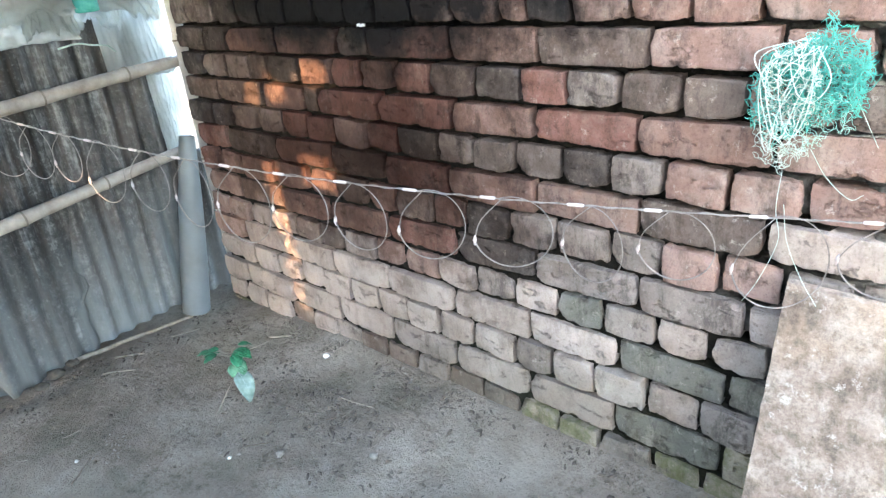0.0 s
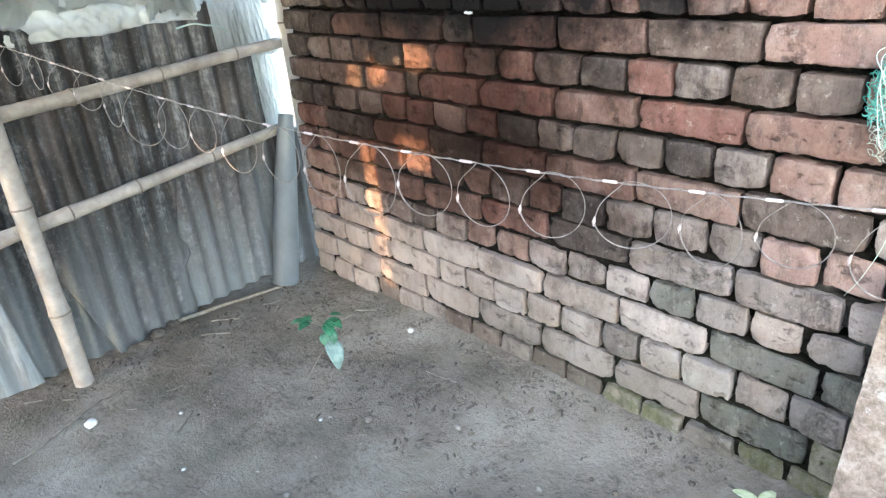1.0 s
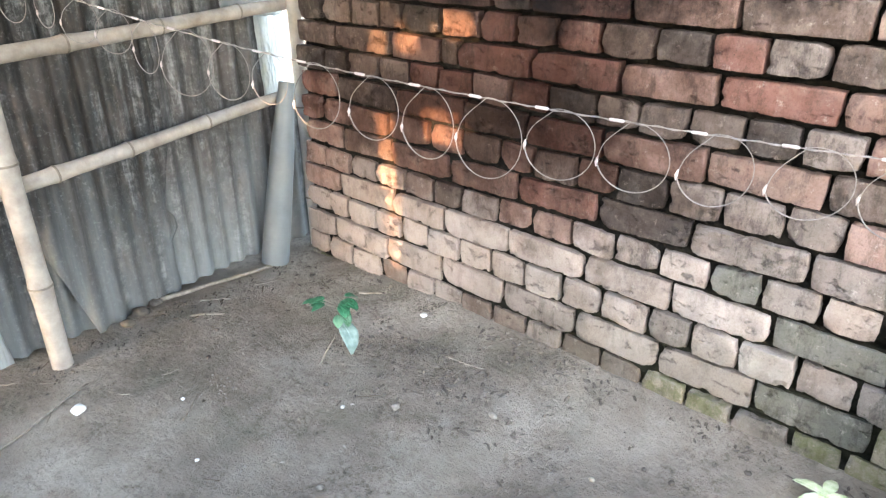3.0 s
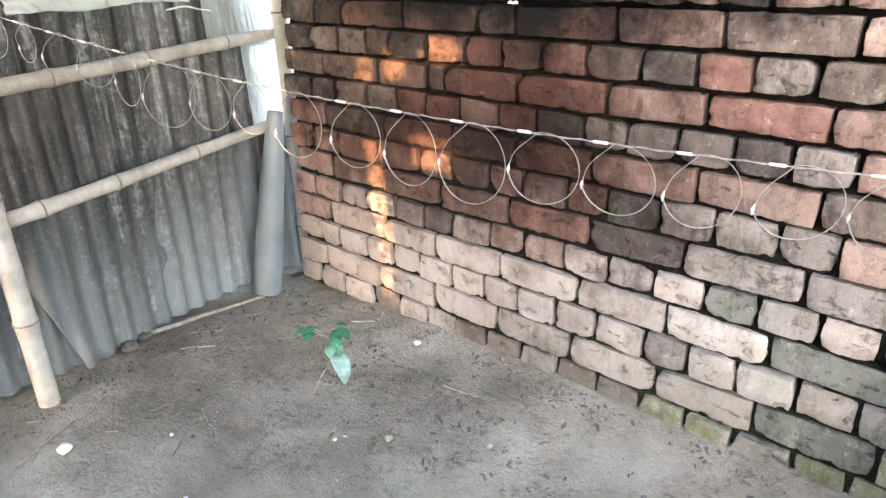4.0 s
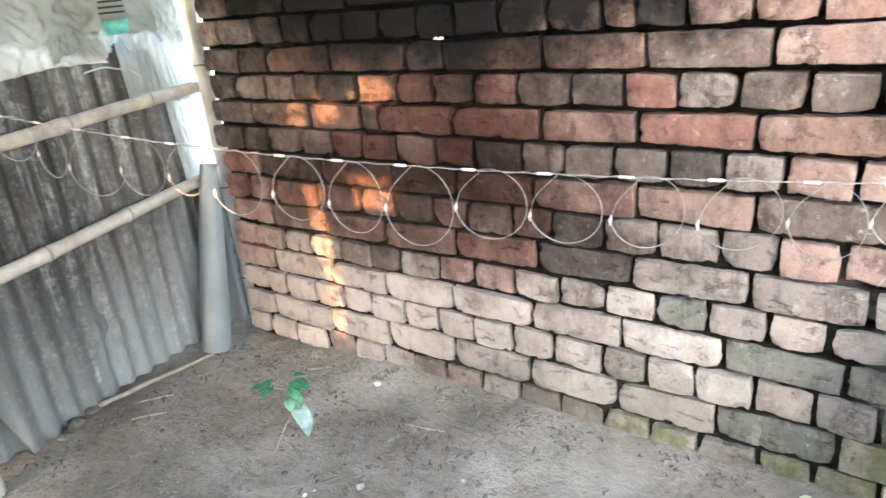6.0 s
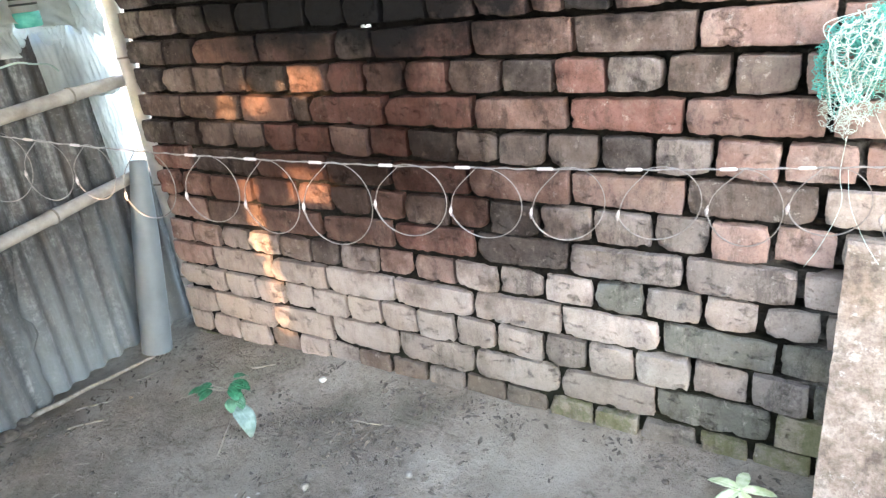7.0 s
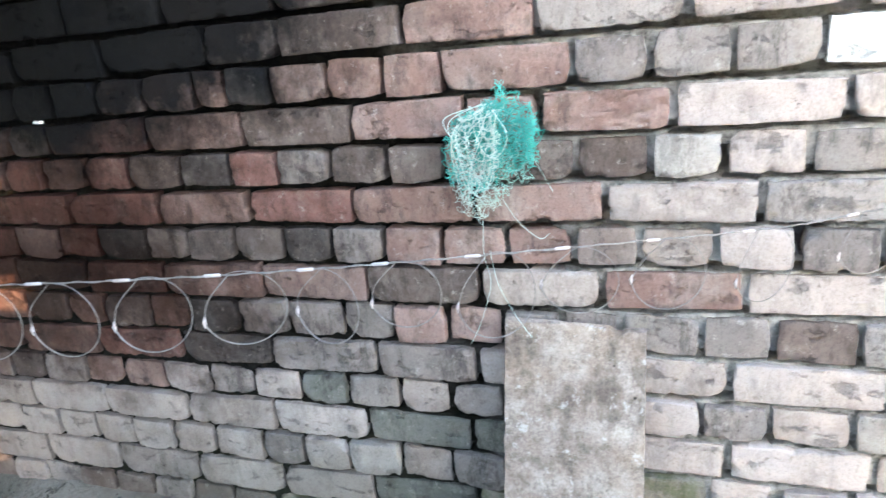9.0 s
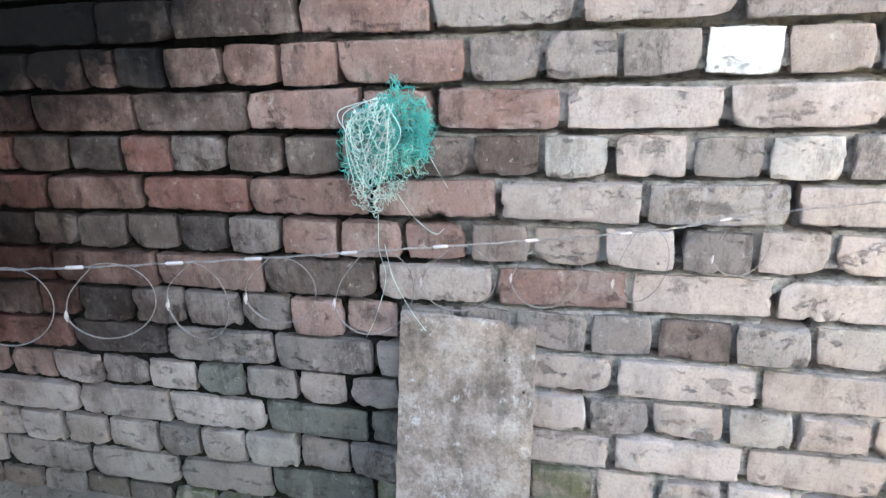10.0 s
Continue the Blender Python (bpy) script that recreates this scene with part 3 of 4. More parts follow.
def brick_mesh(length, height, seed, clean=False, scar=0.0):
    """A worn handmade brick: uneven face, broken arrises, a skirt that goes back into the joint; scar: a spalled, torn face."""
    rng = random.Random(seed)
    o = Vector((rng.random() * 50, rng.random() * 50, rng.random() * 50))
    worn = rng.uniform(0.5, 1.5)
    nx, nz = (34, 14) if length > 0.18 else (18, 14)
    bm, rows = bmesh.new(), []
    chip = [rng.random() ** 2.2 for _ in range(4)]
    lean = [rng.uniform(-0.003, 0.003) for _ in range(4)]
    if clean:
        worn, chip = 0.3, [0.05] * 4

    def spaced(k, n, edge):
        if k == 0 or k == n:
            return k / n
        if k == 1 or k == n - 1:
            return edge if k == 1 else 1 - edge
        return 2.2 * edge + (1 - 4.4 * edge) * (k - 2) / (n - 4)
    for i in range(nx + 1):
        u = spaced(i, nx, 0.0025 / length)
        row = []
        for j in range(nz + 1):
            v = spaced(j, nz, 0.0025 / height)
            du, dv = min(u, 1 - u) * length, min(v, 1 - v) * height
            x, z = (u - 0.5) * length, (v - 0.5) * height
            wob = Vector((x, z, 0)) * 18 + o
            edge = max(0, 1 - du / 0.0025) ** 2 + max(0, 1 - dv / 0.0025) ** 2
            back = worn * 0.002 * edge * (0.6 + 0.8 * noise.noise(wob * 2.5))
            corner = max(0, 1 - (du + dv) / 0.03)
            which = 0.12 + chip[(u > 0.5) * 2 + (v > 0.5)] * 0.9
            back += 0.012 * corner * which
            bite = max(0, noise.noise(wob * 2.4 + Vector((0, 0, 20))) - 0.28) * max(0, 1 - min(du, dv) / 0.009)
            back += 0.028 * bite * worn
            x += 0.0018 * noise.noise(wob * 1.7) + 0.0018 * noise.noise(wob * 6) - math.copysign(0.008 * corner * which + 0.005 * bite * (du < dv), x) + lean[0 if u < 0.5 else 1] * (v - 0.5) * 2 * abs(2 * u - 1)
            z += 0.0012 * noise.noise(wob * 1.3 + Vector((9, 0, 0))) + 0.0018 * noise.noise(wob * 6 + Vector((3, 0, 0))) - math.copysign(0.006 * corner * which + 0.006 * bite * (dv <= du), z) + lean[2 if v < 0.5 else 3] * (u - 0.5) * 2 * abs(2 * v - 1)
            y = back + worn * (0.0028 * noise.noise(wob * 0.7) + 0.0018 * noise.noise(wob * 2.6) + 0.001 * noise.noise(wob * 7))
            if scar:
                tear = Vector((x * 30 + z * 22, z * 60 - x * 14, 0)) + o
                y += scar * (0.008 * abs(noise.noise(tear)) + 0.005 * abs(noise.noise(tear * 2.3)) - 0.003)
            row.append(bm.verts.new((x, y, z)))
        rows.append(row)
    for a, b in zip(rows, rows[1:]):
        for k in range(nz):
            bm.faces.new((a[k], b[k], b[k + 1], a[k + 1]))
    rim = rows[0][::-1] + [r[0] for r in rows[1:]] + rows[-1][1:] + [r[-1] for r in rows[-2:0:-1]]
    back = [bm.verts.new((v.co.x * 0.98, 0.05, v.co.z * 0.97)) for v in rim]
    for k in range(len(rim)):
        n = (k + 1) % len(rim)
        bm.faces.new((rim[k], back[k], back[n], rim[n]))
    bmesh.ops.recalc_face_normals(bm, faces=bm.faces[:])
    me = mesh_of(bm, "brick")
    me.set_sharp_from_angle(angle=radians(50))
    return me


HEADERS = [brick_mesh(0.115, 0.075, s) for s in range(20)]
STRETCHERS = [brick_mesh(0.24, 0.075, 100 + s) for s in range(20)]
CLEAN = brick_mesh(0.115, 0.075, 500, True)
TORN_HEADER, TORN_STRETCHER = brick_mesh(0.115, 0.075, 601, scar=1.0), brick_mesh(0.24, 0.075, 602, scar=1.0)
for me in [CLEAN, TORN_HEADER, TORN_STRETCHER] + HEADERS + STRETCHERS:
    me.materials.append(BRICKS["pink"])

# the tone of each brick, course by course from the corner; a capital has a torn face; k, the darkest, fills the upper
# corner
LETTERS = {"p": "pink", "r": "red", "d": "dull", "g": "grey", "k": "dark", "b": "brown", "w": "pale", "l": "white", "m": "moss", "a": "algae"}
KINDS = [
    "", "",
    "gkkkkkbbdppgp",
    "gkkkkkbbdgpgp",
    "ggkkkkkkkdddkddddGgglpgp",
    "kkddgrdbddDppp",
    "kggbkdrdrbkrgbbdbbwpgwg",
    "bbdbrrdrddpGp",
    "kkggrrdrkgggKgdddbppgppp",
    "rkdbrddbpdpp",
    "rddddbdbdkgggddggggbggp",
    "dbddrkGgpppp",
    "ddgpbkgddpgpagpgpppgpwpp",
    "dppppppaappp",
    "pppppppppppgpwpgammpppg",
    "ppppgppamppp",
    "pppbpgbbgbbmmgmmmmmmmmm",
    "mmmmmmmmmmmm",
]


def brick_kind(row, k):
    letter = KINDS[row][k] if k < len(KINDS[row]) else "p"
    return LETTERS[letter.lower()], letter.isupper()


rng = random.Random(5)
far_bricks = bmesh.new()
for row, joints in enumerate(COURSES):
    top, bottom = BEDS[row], BEDS[row + 1]
    lay = list(joints)
    while lay[-1] < 345:
        lay.append(lay[-1] + (25 if lay[-1] - lay[-2] > 18 else 12.6))
    for k, (x0, x1) in enumerate(zip(lay, lay[1:])):
        length = (x1 - x0) / 100 - (0.0075 if row > 8 else 0.008) - 0.006 * rng.random()
        height = top - bottom - (0.0095 if row > 8 else 0.0105) - 0.006 * rng.random()
        if x0 > 195:
            length, height = length - 0.004 * rng.random(), height - 0.0015
        shapes, size = (STRETCHERS, 0.24) if length > 0.18 else (HEADERS, 0.115)
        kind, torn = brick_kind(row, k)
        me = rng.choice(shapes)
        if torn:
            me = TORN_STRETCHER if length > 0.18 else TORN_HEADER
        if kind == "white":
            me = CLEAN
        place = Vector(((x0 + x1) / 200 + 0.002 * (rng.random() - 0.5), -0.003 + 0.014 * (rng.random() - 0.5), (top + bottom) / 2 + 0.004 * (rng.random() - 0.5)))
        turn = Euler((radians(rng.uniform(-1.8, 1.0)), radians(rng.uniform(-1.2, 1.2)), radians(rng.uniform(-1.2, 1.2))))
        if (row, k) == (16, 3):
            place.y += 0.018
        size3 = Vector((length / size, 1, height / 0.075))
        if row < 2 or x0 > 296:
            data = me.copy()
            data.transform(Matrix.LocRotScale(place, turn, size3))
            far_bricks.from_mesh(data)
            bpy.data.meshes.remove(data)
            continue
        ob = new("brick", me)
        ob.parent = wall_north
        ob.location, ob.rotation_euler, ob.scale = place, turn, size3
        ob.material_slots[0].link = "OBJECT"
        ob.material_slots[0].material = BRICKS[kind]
tagged(part("bricks_beyond", far_bricks, BRICKS["pink"], wall_north), kind="stuff")

# ---- cement board leaning on the wall ----
def cement_board():
    bm = bmesh.new()
    tl, tr = Vector((2.103, -0.022, 0.648)), Vector((2.372, -0.022, 0.634))
    bl, br = Vector((2.10, -0.235, -0.03)), Vector((2.365, -0.235, -0.03))
    n = Vector((0, -1, -0.31)).normalized()
    nx, nz = 24, 60
    fronts, backs = [], []
    for i in range(nx + 1):
        u = i / nx
        f, b = [], []
        for j in range(nz + 1):
            v = j / nz
            p = bl.lerp(br, u).lerp(tl.lerp(tr, u), v)
            ragged = 0.002 * noise.noise((u * 9, v * 21, 4))
            if j == nz:
                p.z += 0.004 * noise.noise((u * 12, 3, 0)) - (0.008 if 0.76 < u < 0.85 else 0)
            if i in (0, nx):
                p.x += 0.002 * noise.noise((3 * u, v * 25, 0))
            f.append(bm.verts.new(p + n * (0.006 + ragged)))
            b.append(bm.verts.new(p - n * 0.006))
        fronts.append(f)
        backs.append(b)
    for i in range(nx):
        for j in range(nz):
            bm.faces.new((fronts[i][j], fronts[i + 1][j], fronts[i + 1][j + 1], fronts[i][j + 1]))
            bm.faces.new((backs[i][j], backs[i][j + 1], backs[i + 1][j + 1], backs[i + 1][j]))
        bm.faces.new((fronts[i][nz], fronts[i + 1][nz], backs[i + 1][nz], backs[i][nz]))
        bm.faces.new((fronts[i][0], backs[i][0], backs[i + 1][0], fronts[i + 1][0]))
    for j in range(nz):
        bm.faces.new((fronts[0][j], fronts[0][j + 1], backs[0][j + 1], backs[0][j]))
        bm.faces.new((fronts[nx][j], backs[nx][j], backs[nx][j + 1], fronts[nx][j + 1]))
    tagged(part("cement_board", bm, BOARD, smooth=False), "weathered stained board with pale crust leaning on the bricks", "board")


cement_board()

# ---- barbed coil wire from the post to the wall ----
LINE = [(0.02, -0.99, 1.146), (0.339, -0.891, 1.08), (0.658, -0.826, 1.033), (0.976, -0.772, 0.999), (1.295, -0.713, 0.976),
        (1.614, -0.635, 0.957), (1.933, -0.523, 0.938), (2.252, -0.362, 0.914), (2.57, -0.145, 0.876), (2.74, -0.04, 0.874), (2.95, -0.03, 0.9), (3.3, -0.03, 0.945)]


def coil_wire():
    thing = tagged(new("barbed_wire", None), "thin galvanised coil wire with pale clips strung past the wall", "barbed wire")
    path = smooth_curve(LINE, 160)
    part("line_wire", tube(path, 0.0009, 6), STEEL, thing)
    twist = [p + 0.0016 * Vector((0, math.cos(k * 1.1), math.sin(k * 1.1))) for k, p in enumerate(smooth_curve(LINE, 480))]
    part("twist_wire", tube(twist, 0.0007, 4), STEEL, thing)
    spots = [0.17 + 0.112 * k for k in range(8)] + [1.076, 1.198, 1.317, 1.43, 1.54, 1.65, 1.753, 1.864, 1.966, 2.069, 2.173, 2.28, 2.394, 2.534, 2.685]
    wobble = random.Random(3)
    for x in spots:
        k = min(range(len(path)), key=lambda i: abs(path[i].x - x))
        p = path[k]
        along = (path[min(k + 1, 160)] - path[max(k - 1, 0)]).normalized()
        clip = part("clip", tube([p - along * 0.011, p - along * 0.009, p + along * 0.009, p + along * 0.011], [0.0014, 0.0025, 0.0025, 0.0014], 8), TAG, thing)
        turn = wobble.uniform(-0.45, 0.3) + (0.25 if x < 1.07 else 0.0)
        side = Matrix.Rotation(turn, 3, 'Z') @ Vector((along.x, along.y, 0)).normalized()
        out = Vector((side.y, -side.x, 0))
        r = wobble.uniform(0.045, 0.06)
        tall = wobble.uniform(0.88, 1.16)
        first = radians(wobble.uniform(98, 110))
        hub = p + along * 0.014 - r * (math.cos(first) * side + tall * math.sin(first) * Vector((0, 0, 1)))
        sweep, lag = radians(wobble.uniform(262, 280)), wobble.uniform(0.006, 0.02)
        ring = []
        for n in range(31):
            a = first - sweep * n / 30 + radians(wobble.uniform(-1, 1))
            ring.append(hub + r * (math.cos(a) * side + tall * math.sin(a) * Vector((0, 0, 1))) + out * (lag * math.cos(a * 0.5) + 0.006 * n / 30 - lag * math.cos(first * 0.5)))
        coil = part("coil", tube(smooth_curve(ring, 60), [0.00055 + 0.0006 * n / 60 for n in range(61)], 5), STEEL, thing)
        knot = ring[-1]
        part("barb", tube([knot - Vector((0, 0, 0.008)), knot, knot + Vector((0.002, 0, 0.008))], [0.001, 0.0028, 0.001], 6), TAG, coil)
        part("brace", tube(smooth_curve([p + along * 0.02, p * 0.5 + knot * 0.5 + out * 0.004, knot], 8), 0.0008, 4), STEEL, coil)


coil_wire()


# ---- tangled net stuffed into a gap between the bricks ----
def net_bundle():
    thing = tagged(new("fishing_net", None), "tangled teal nylon net with white cords hung on the bricks", "fishing net")
    r = random.Random(11)

    def tangle(count, centre, size, radius, mat, name, turns=26):
        """Fine curly strands that wander inside an oval bundle."""
        bm = bmesh.new()
        for _ in range(count):
            a, d = r.uniform(0, 6.28), math.sqrt(r.random())
            p = Vector((centre[0] + size[0] * d * math.cos(a), centre[1] - r.uniform(0, 0.05), centre[2] + size[1] * d * math.sin(a)))
            heading, curl = r.uniform(0, 6.28), r.choice((-1, 1)) * r.uniform(0.25, 0.7)
            pts = [p]
            for _ in range(turns):
                heading += curl + r.gauss(0, 0.12)
                if r.random() < 0.1:
                    curl = -curl
                q = pts[-1] + Vector((math.cos(heading), r.uniform(-0.35, 0.35), math.sin(heading))) * 0.0055
                off = math.hypot((q.x - centre[0]) / size[0], (q.z - centre[2]) / size[1])
                if off > 0.92 + 0.55 * noise.noise((3 * (q.x - centre[0]) / size[0], 3 * (q.z - centre[2]) / size[1], centre[0])):
                    heading = math.atan2(centre[2] - q.z, centre[0] - q.x) + r.uniform(-0.7, 0.7)
                q.y = min(max(q.y, -0.075), -0.012)
                pts.append(q)
            tube(smooth_curve(pts, turns * 2), radius, 3, False, bm)
        tagged(part(name, bm, mat, thing), kind="stuff")

    tangle(130, (2.135, -0.014, 1.018), (0.058, 0.078), 0.0007, TEAL, "net")
    tangle(85, (2.07, -0.014, 0.985), (0.05, 0.08), 0.0007, TEAL, "net")
    tangle(18, (2.085, -0.03, 1.005), (0.04, 0.07), 0.0009, CORD, "white_cord", 46)
    tangle(34, (2.075, -0.014, 0.93), (0.04, 0.075), 0.0005, CORD, "thin_cord")
    tangle(40, (2.1, -0.014, 0.99), (0.08, 0.095), 0.0005, PALE_TEAL, "thin_cord")
    for k in range(7):
        a = Vector((2.105 + r.uniform(-0.01, 0.02), -0.05, 1.075))
        w, d = r.uniform(0.02, 0.06), r.uniform(0.06, 0.2)
        s = r.uniform(-0.05, 0.02)
        loop = [a, a + Vector((s - w * 0.6, -0.02, -0.3 * d)), a + Vector((s - w * 0.3, -0.028, -0.85 * d)), a + Vector((s + w * 0.2, -0.03, -d)), a + Vector((s + w * 0.6, -0.026, -0.6 * d)), a + Vector((0.015, -0.012, -0.01))]
        part("white_cord", tube(smooth_curve(loop, 40), 0.0008, 6), CORD, thing)
    tail = smooth_curve([(2.082, -0.05, 0.86), (2.078, -0.05, 0.79), (2.085, -0.045, 0.73), (2.06, -0.05, 0.65), (2.035, -0.05, 0.6)], 30)
    part("tail_cord", tube(tail, 0.0006, 6), CORD, thing)
    tail = smooth_curve([(2.09, -0.05, 0.8), (2.1, -0.045, 0.73), (2.13, -0.04, 0.66), (2.16, -0.035, 0.61)], 24)
    part("tail_cord", tube(tail, 0.0006, 6), CORD, thing)
    tail = smooth_curve([(2.12, -0.045, 0.9), (2.145, -0.03, 0.85), (2.18, -0.02, 0.815), (2.2, -0.02, 0.825)], 24)
    part("tail_cord", tube(tail, 0.0006, 6), CORD, thing)
    tail = smooth_curve([(2.17, -0.045, 1.0), (2.19, -0.03, 0.95), (2.21, -0.02, 0.905)], 24)
    part("tail_cord", tube(tail, 0.0006, 6), CORD, thing)


net_bundle()


# ---- plants ----
def leaf(length, width, droop, cup=0.15):
    """A pointed leaf that lies along +y and droops."""
    def at(u, v):
        s = math.sin(math.pi * min(v * 0.95 + 0.03, 1)) ** 0.65 * (1.1 - 0.25 * v)
        x = (u - 0.5) * width * s
        return (x, v * length * math.cos(droop * v), -length * droop * v * v * 0.6 + cup * abs(x) + 0.002 * math.sin(v * 30) * abs(u - 0.5))
    return grid(6, 12, at)


def plant(label, foot, height, leaves, mat_stem):
    z = ground_height(foot[0], foot[1])
    thing = tagged(new("seedling", None), label, "plant")
    thing.location = (foot[0], foot[1], z)
    part("stem", tube(smooth_curve([(0, 0, -0.01), (0.006, 0.004, height * 0.5), (0, 0, height)], 10), 0.0022, 6), mat_stem, thing)
    for turn, up, length, width, droop, mat, out in leaves:
        ob = part("leaf", leaf(length, width, droop), mat, thing)
        rib = [(0, v * length * math.cos(droop * v), -length * droop * v * v * 0.6 + 0.0006) for v in (k / 10 for k in range(10))]
        part("midrib", tube(rib, [0.0011 - 0.00009 * k for k in range(10)], 5), mat, ob)
        ob.location = (-out * math.sin(radians(turn)), out * math.cos(radians(turn)), up * height)
        if out > 0.03:
            part("twig", tube([(0, 0, (up - 0.12) * height), ob.location], 0.0014, 5), mat_stem, thing)
        ob.rotation_euler = (0, 0, radians(turn))
        thicken(ob, 0.0006)
    return thing


sprig = random.Random(4)
SEEDLING = [(143 + sprig.uniform(-28, 28), sprig.uniform(0.95, 1.04), sprig.uniform(0.036, 0.05), 0.03, sprig.uniform(0.1, 0.5), LEAF, sprig.uniform(0.04, 0.075)) for _ in range(6)]
SEEDLING += [(-37 + sprig.uniform(-75, 75), sprig.uniform(0.88, 1.06), sprig.uniform(0.038, 0.055), 0.032, sprig.uniform(0.2, 0.8), LEAF, sprig.uniform(0.0, 0.026)) for _ in range(11)]
SEEDLING += [(-110 + sprig.uniform(-40, 40), sprig.uniform(0.62, 0.85), 0.05, 0.034, 0.9, LEAF_MID, 0.006) for _ in range(5)]
SEEDLING += [(-100, 0.55, 0.135, 0.058, 1.1, LEAF_DRY, 0.0)]
plant("young seedling with dark green upper leaves and one pale drooping leaf", (0.62, -0.37), 0.165, SEEDLING, TWIG)
plant("small seedling with bright lime green leaves", (1.96, -0.12), 0.05,
      [(0, 1.0, 0.08, 0.03, 0.3, LEAF_LIME, 0.0), (70, 1.0, 0.085, 0.03, 0.4, LEAF_LIME, 0.0), (140, 0.95, 0.08, 0.03, 0.4, LEAF_LIME, 0.0), (215, 0.95, 0.085, 0.03, 0.4, LEAF_LIME, 0.0), (290, 1.0, 0.08, 0.03, 0.3, LEAF_LIME, 0.0)], LEAF_LIME)


# ---- loose things on the mud ----
def stick(a, b, r, label, mat=None):
    pa, pb = Vector((*a, 0)), Vector((*b, 0))
    pts = []
    for k in range(13):
        p = pa.lerp(pb, k / 12)
        p.z = ground_height(p.x, p.y) + r * 0.7 + 0.002 * noise.noise((p.x * 20, p.y * 20, 0))
        pts.append(p + Vector((0.004 * noise.noise((k * 0.5, p.x, 2)), 0.004 * noise.noise((k * 0.5, p.y, 5)), 0)))
    ob = part("twig", tube(pts, [r * (1 - 0.3 * k / 12) for k in range(13)], 8), mat or TWIG)
    return tagged(ob, label, "twig", "twigs on the mud")


stick((-0.09, -0.61), (-0.02, -0.15), 0.009, "long grey stick lying along the foot of the fence")
stick((0.33, -1.29), (0.22, -1.0), 0.004, "thin pale straw on the mud")
stick((0.59, -0.9), (0.52, -0.82), 0.003, "short split straw on the mud")
stick((0.02, -0.52), (0.09, -0.44), 0.004, "short dry twig near the fence")
stick((0.1, -0.6), (0.16, -0.51), 0.004, "short dry twig near the fence")
stick((0.06, -0.32), (0.1, -0.22), 0.003, "short dry twig near the fence")
stick((0.42, -0.12), (0.5, -0.06), 0.004, "pale straw near the brick wall")
stick((0.93, -0.22), (1.05, -0.19), 0.003, "pale bent straw on the mud")
straw = tagged(part("straw", tube([(0.645, -0.48, 0), (0.65, -0.44, 0.05), (0.655, -0.41, 0.085)], [0.002, 0.002, 0.0012], 6), TWIG), "pale straw standing in the mud beside the seedling", "twig", "twigs on the mud")


scrap = part("paper_scrap", grid(8, 3, lambda u, v: (1.015 + 0.028 * u, -0.014 + 0.006 * math.sin(u * 7), 1.085 + 0.008 * v * (0.6 + 0.4 * math.sin(u * 9)))), LITTER)
thicken(scrap, 0.0008)
tagged(scrap, "torn white paper scrap stuck in a brick joint", "paper scrap")
straws = random.Random(21)
for k in range(26):
    x, y, a, d = straws.uniform(0.0, 1.7), straws.uniform(-1.2, -0.12), straws.uniform(0, 3.14), straws.uniform(0.015, 0.045)
    if k < 12:
        x = straws.uniform(0.0, 0.35)
    stick((x - d * math.cos(a), y - d * math.sin(a)), (x + d * math.cos(a), y + d * math.sin(a)), straws.uniform(0.0012, 0.0024), "short dry straw on the mud", straws.choice((TWIG, TWIG, DARK_TWIG)))


def pebble(x, y, size, mat, name, label, seed):
    bm = bmesh.new()
    bmesh.ops.create_icosphere(bm, subdivisions=2, radius=1)
    flat = 0.45 + 0.3 * random.Random(seed).random()
    for v in bm.verts:
        v.co *= 1 + 0.35 * noise.noise(v.co * 1.3 + Vector((seed, 0, 0)))
        v.co.z *= flat
    bmesh.ops.scale(bm, vec=(size,) * 3, verts=bm.verts[:])
    ob = part(name, bm, mat)
    ob.location = (x, y, ground_height(x, y) + size * 0.2)
    return tagged(ob, label, name.replace("_", " "), name.replace("_", " ") + "s on the mud")


pebble(0.32, -1.066, 0.02, LITTER, "paper_scrap", "crumpled white scrap of paper on the mud", 3)
pebble(0.715, -0.095, 0.012, LITTER, "paper_scrap", "small pale scrap beside the brick wall", 5)
for k, (x, y) in enumerate([(0.86, -0.57), (1.05, -0.8), (0.98, -0.48), (1.35, -0.62), (1.52, -0.35), (1.2, -0.33), (0.5, -0.85), (1.6, -0.6), (1.45, -0.85), (0.75, -0.95)]):
    pebble(x, y, 0.006 + 0.003 * (k % 3), LITTER if k % 3 == 0 else STONE, "pebble", "small pale pebble on the mud", 20 + k)
clods = random.Random(8)
for k in range(28):
    pebble(clods.uniform(-0.02, 1.9) if k > 9 else clods.uniform(-0.08, 0.08), -abs(clods.gauss(0.25, 0.3)) - 0.06 if k > 9 else clods.uniform(-0.95, -0.1), clods.uniform(0.004, 0.009), CLOD, "mud_clod", "small dark clod of earth on the mud", 60 + k)
pebble(-0.09, -0.63, 0.025, CLOD, "mud_clod", "dark clod of earth beside the stick", 41)
pebble(-0.06, -0.7, 0.03, CLOD, "mud_clod", "dark clod of earth beside the fence", 42)
pebble(-0.03, -0.76, 0.025, CLOD, "mud_clod", "dark clod of earth beside the fence", 43)


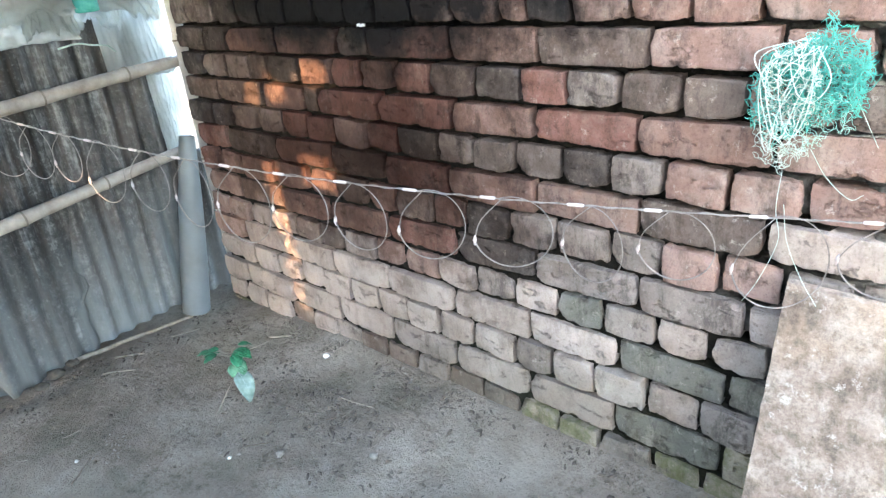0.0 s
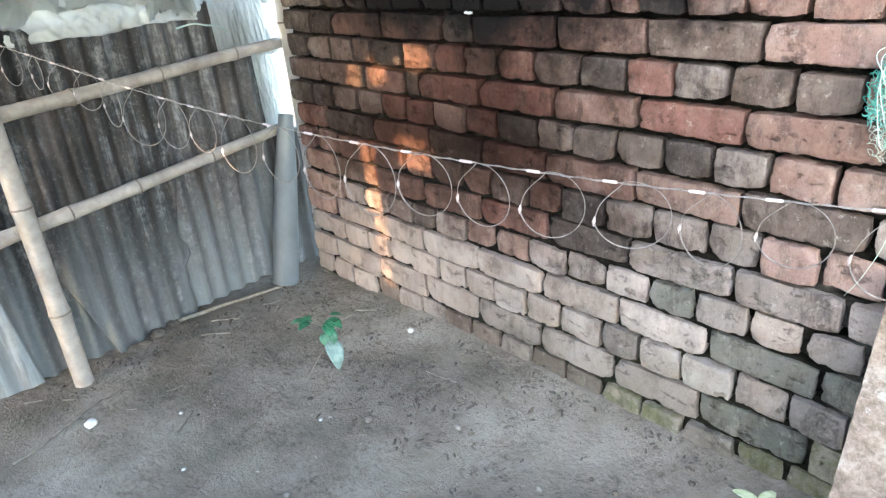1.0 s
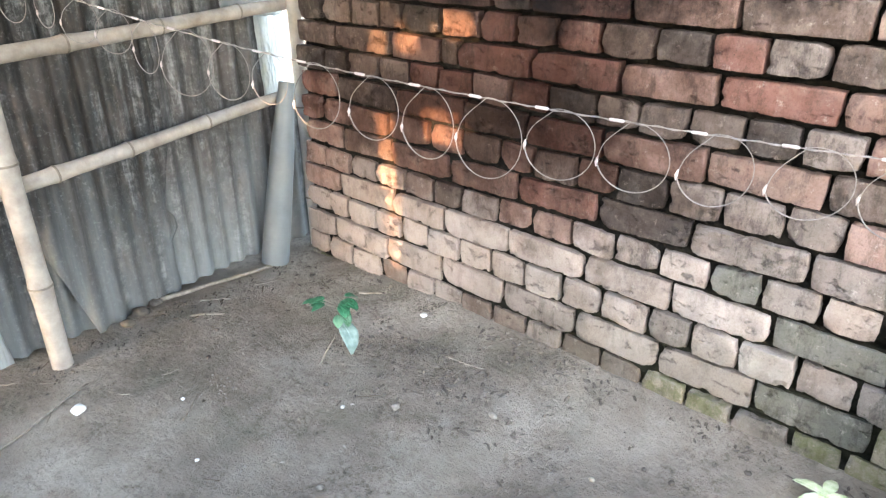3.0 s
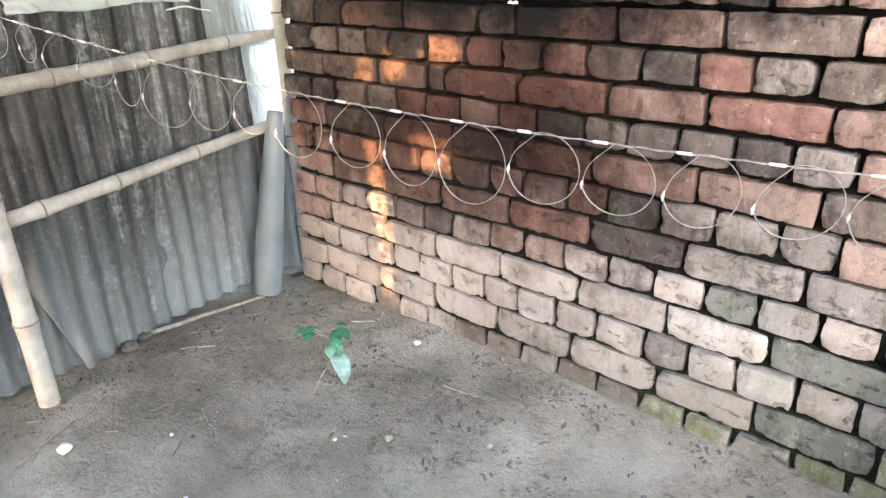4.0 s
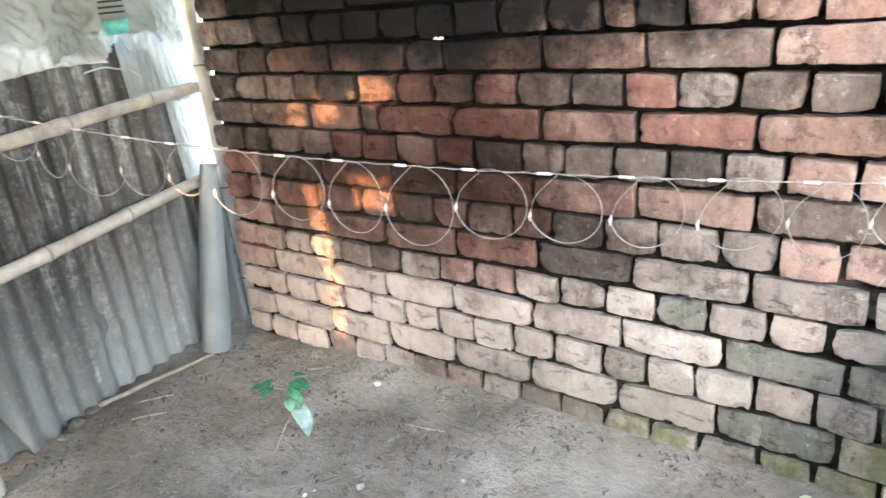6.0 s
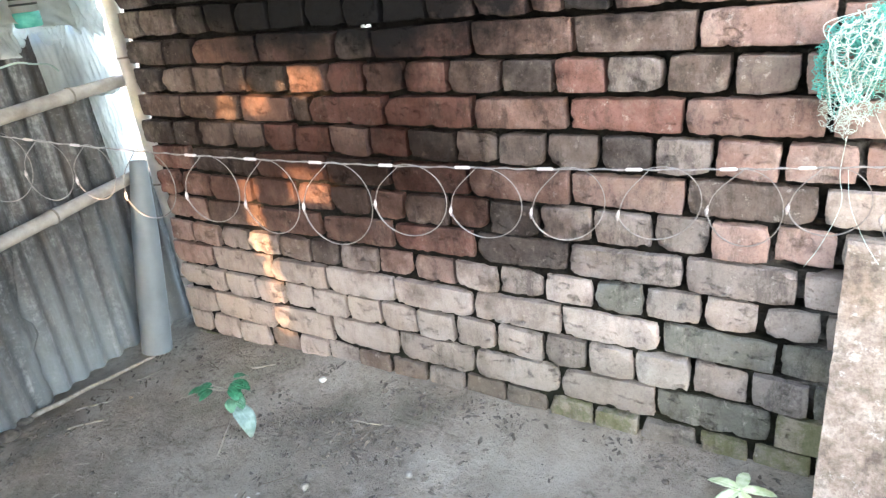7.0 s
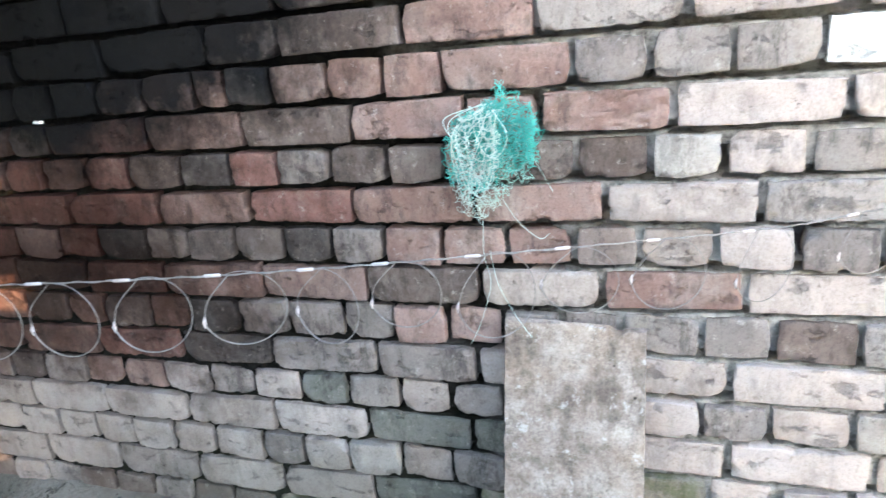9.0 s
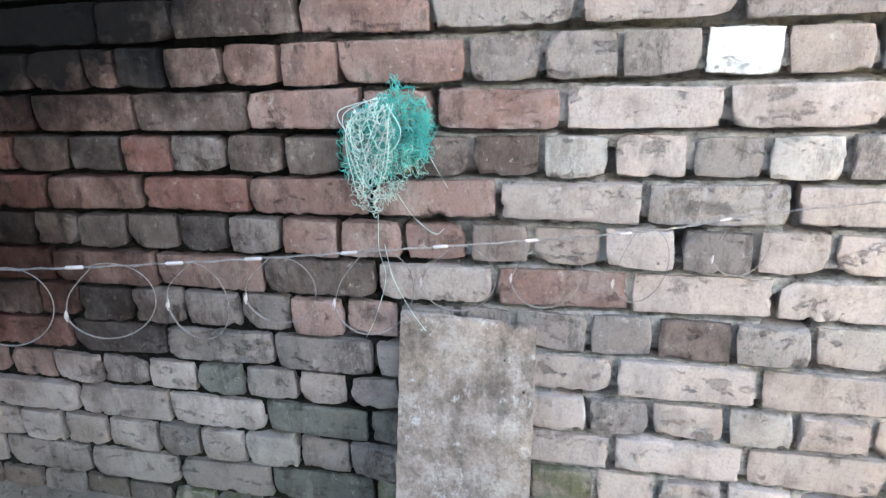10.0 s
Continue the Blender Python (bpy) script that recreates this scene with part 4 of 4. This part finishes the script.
def crumbs(name, label, count, size, mat, seed, spread, cluster=6):
    """Many small crumbs and slivers strewn in loose clusters over the mud, as one mesh."""
    r = random.Random(seed)
    bm = bmesh.new()
    while count > 0:
        cx, cy = spread(r)
        for _ in range(r.randint(1, 2 * cluster)):
            x, y = cx + r.gauss(0, 0.024), cy + r.gauss(0, 0.024)
            if y > -0.015 or x < -0.03:
                continue
            count -= 1
            s = size * r.uniform(0.5, 1.5) ** 1.6
            turn, long = r.uniform(0, 6.28), r.uniform(0.9, 2.4)
            z = ground_height(x, y)
            ring = []
            for k in range(5):
                a = k * 2 * math.pi / 5
                u, v = long * math.cos(a) * r.uniform(0.7, 1.3), 0.6 * math.sin(a) * r.uniform(0.7, 1.3)
                ring.append(bm.verts.new((x + s * (u * math.cos(turn) - v * math.sin(turn)), y + s * (u * math.sin(turn) + v * math.cos(turn)), z - 0.001)))
            top = bm.verts.new((x + r.uniform(-s, s) * 0.4, y + r.uniform(-s, s) * 0.4, z + s * r.uniform(0.5, 1.2)))
            for k in range(5):
                bm.faces.new((ring[k], ring[(k + 1) % 5], top))
    tagged(part(name, bm, mat, smooth=False), label, "crumbs", kind="stuff")


crumbs("earth_crumbs", "dark crumbs of earth strewn over the mud", 100, 0.003, CLOD, 1, lambda r: (r.uniform(0.6, 2.1), -abs(r.gauss(0.1, 0.35))))
crumbs("earth_crumbs", "dark crumbs of earth near the brick wall", 170, 0.0045, CLOD, 2, lambda r: (r.gauss(1.15, 0.35), r.gauss(-0.38, 0.16)))
crumbs("earth_crumbs", "dark crumbs of earth in a scuffed patch of mud", 330, 0.0052, CLOD, 7, lambda r: (r.gauss(1.0, 0.2), r.gauss(-0.3, 0.1)))
crumbs("earth_crumbs", "dark crumbs of earth along the foot of the bricks", 240, 0.0045, CLOD, 8, lambda r: (r.uniform(0.3, 2.1), -0.02 - abs(r.gauss(0, 0.05))))
crumbs("grit", "pale grit strewn over the mud", 420, 0.0026, STONE, 3, lambda r: (r.uniform(0, 2.3), r.uniform(-1.6, -0.03)))
crumbs("earth_crumbs", "dark crumbs of earth along the tin fence", 250, 0.004, CLOD, 4, lambda r: (abs(r.gauss(0, 0.12)), r.uniform(-1.1, -0.05)))

# ---- unseen eave, added to shade the left end of the wall ----
eave = part("ceiling", grid(60, 6, lambda u, v: (-0.4 + 2.15 * u, 0.3 - 1.8 * v, 1.87 - 0.33 * v + 0.01 * math.cos(u * 180))), SCREEN)
thicken(eave, 0.002)
tagged(eave, "unseen tin eave added above the wall to shade its left end", "eave", kind="structure")

# ---- unseen screen added behind the yard; its gaps shape the low sun's patches ----
BACK = -2.6
REACH = (0 - BACK) / -SUN.y


def shifted(x, z):
    """Where the sun's ray to the brick wall at x, z passes the added screen."""
    return x + SUN.x * REACH, z + SUN.z * REACH


# lit patches on the bricks: x from, x to, z from, z to, and the share of screen cells left open
GAPS = [(0.41, 0.49, 0.838, 0.912, 0.85), (0.535, 0.63, 0.86, 0.92, 0.8), (0.535, 0.578, 0.92, 0.952, 0.8), (0.725, 0.835, 0.922, 0.99, 0.95),
        (0.685, 0.71, 0.92, 0.95, 0.7), (0.64, 0.79, 0.6, 0.7, 0.8), (0.8, 0.83, 0.66, 0.7, 0.6), (0.42, 0.5, 0.5, 0.65, 0.8), (0.43, 0.51, 0.39, 0.5, 0.7),
        (0.46, 0.53, 0.27, 0.39, 0.38), (0.45, 0.52, 0.09, 0.27, 0.28)]


def sun_screen():
    """A tall screen with a lower stretch, added to block sky and sun; randomly opened cells let some sun by."""
    r = random.Random(17)
    cell = 0.01
    left, low = shifted(0.36, 0.05)
    nx, nz = 52, 98
    right, high = left + nx * cell, low + nz * cell
    bm = bmesh.new()

    def quad(x0, x1, z0, z1):
        bm.faces.new([bm.verts.new(p) for p in ((x0, BACK, z0), (x1, BACK, z0), (x1, BACK, z1), (x0, BACK, z1))])
    for x0, x1, z0, z1 in ((0.15, 2.6, high, 7.0), (0.15, 2.6, -0.05, low), (0.15, left, low, high), (right, 2.6, low, high), (2.6, 4.7, -0.05, 2.6)):
        quad(x0, x1, z0, z1)
    dx, dz = shifted(0, 0)
    for i in range(nx):
        for j in range(nz):
            x0, z0 = left + i * cell, low + j * cell
            x, z = x0 + cell / 2 - dx, z0 + cell / 2 - dz
            x += 0.018 * noise.noise((x * 30, z * 30, 1))
            z += 0.018 * noise.noise((x * 30, z * 30, 8))
            if not any(g[0] < x < g[1] and g[2] < z < g[3] and r.random() < g[4] for g in GAPS):
                quad(x0, x0 + cell, z0, z0 + cell)
    bmesh.ops.remove_doubles(bm, verts=bm.verts[:], dist=1e-4)
    ob = part("wall_south", bm, SCREEN, smooth=False)
    thicken(ob, 0.004)
    tagged(ob, "plain unseen screen, tall and low, added behind the yard with small sun gaps", "wall", kind="structure")


sun_screen()
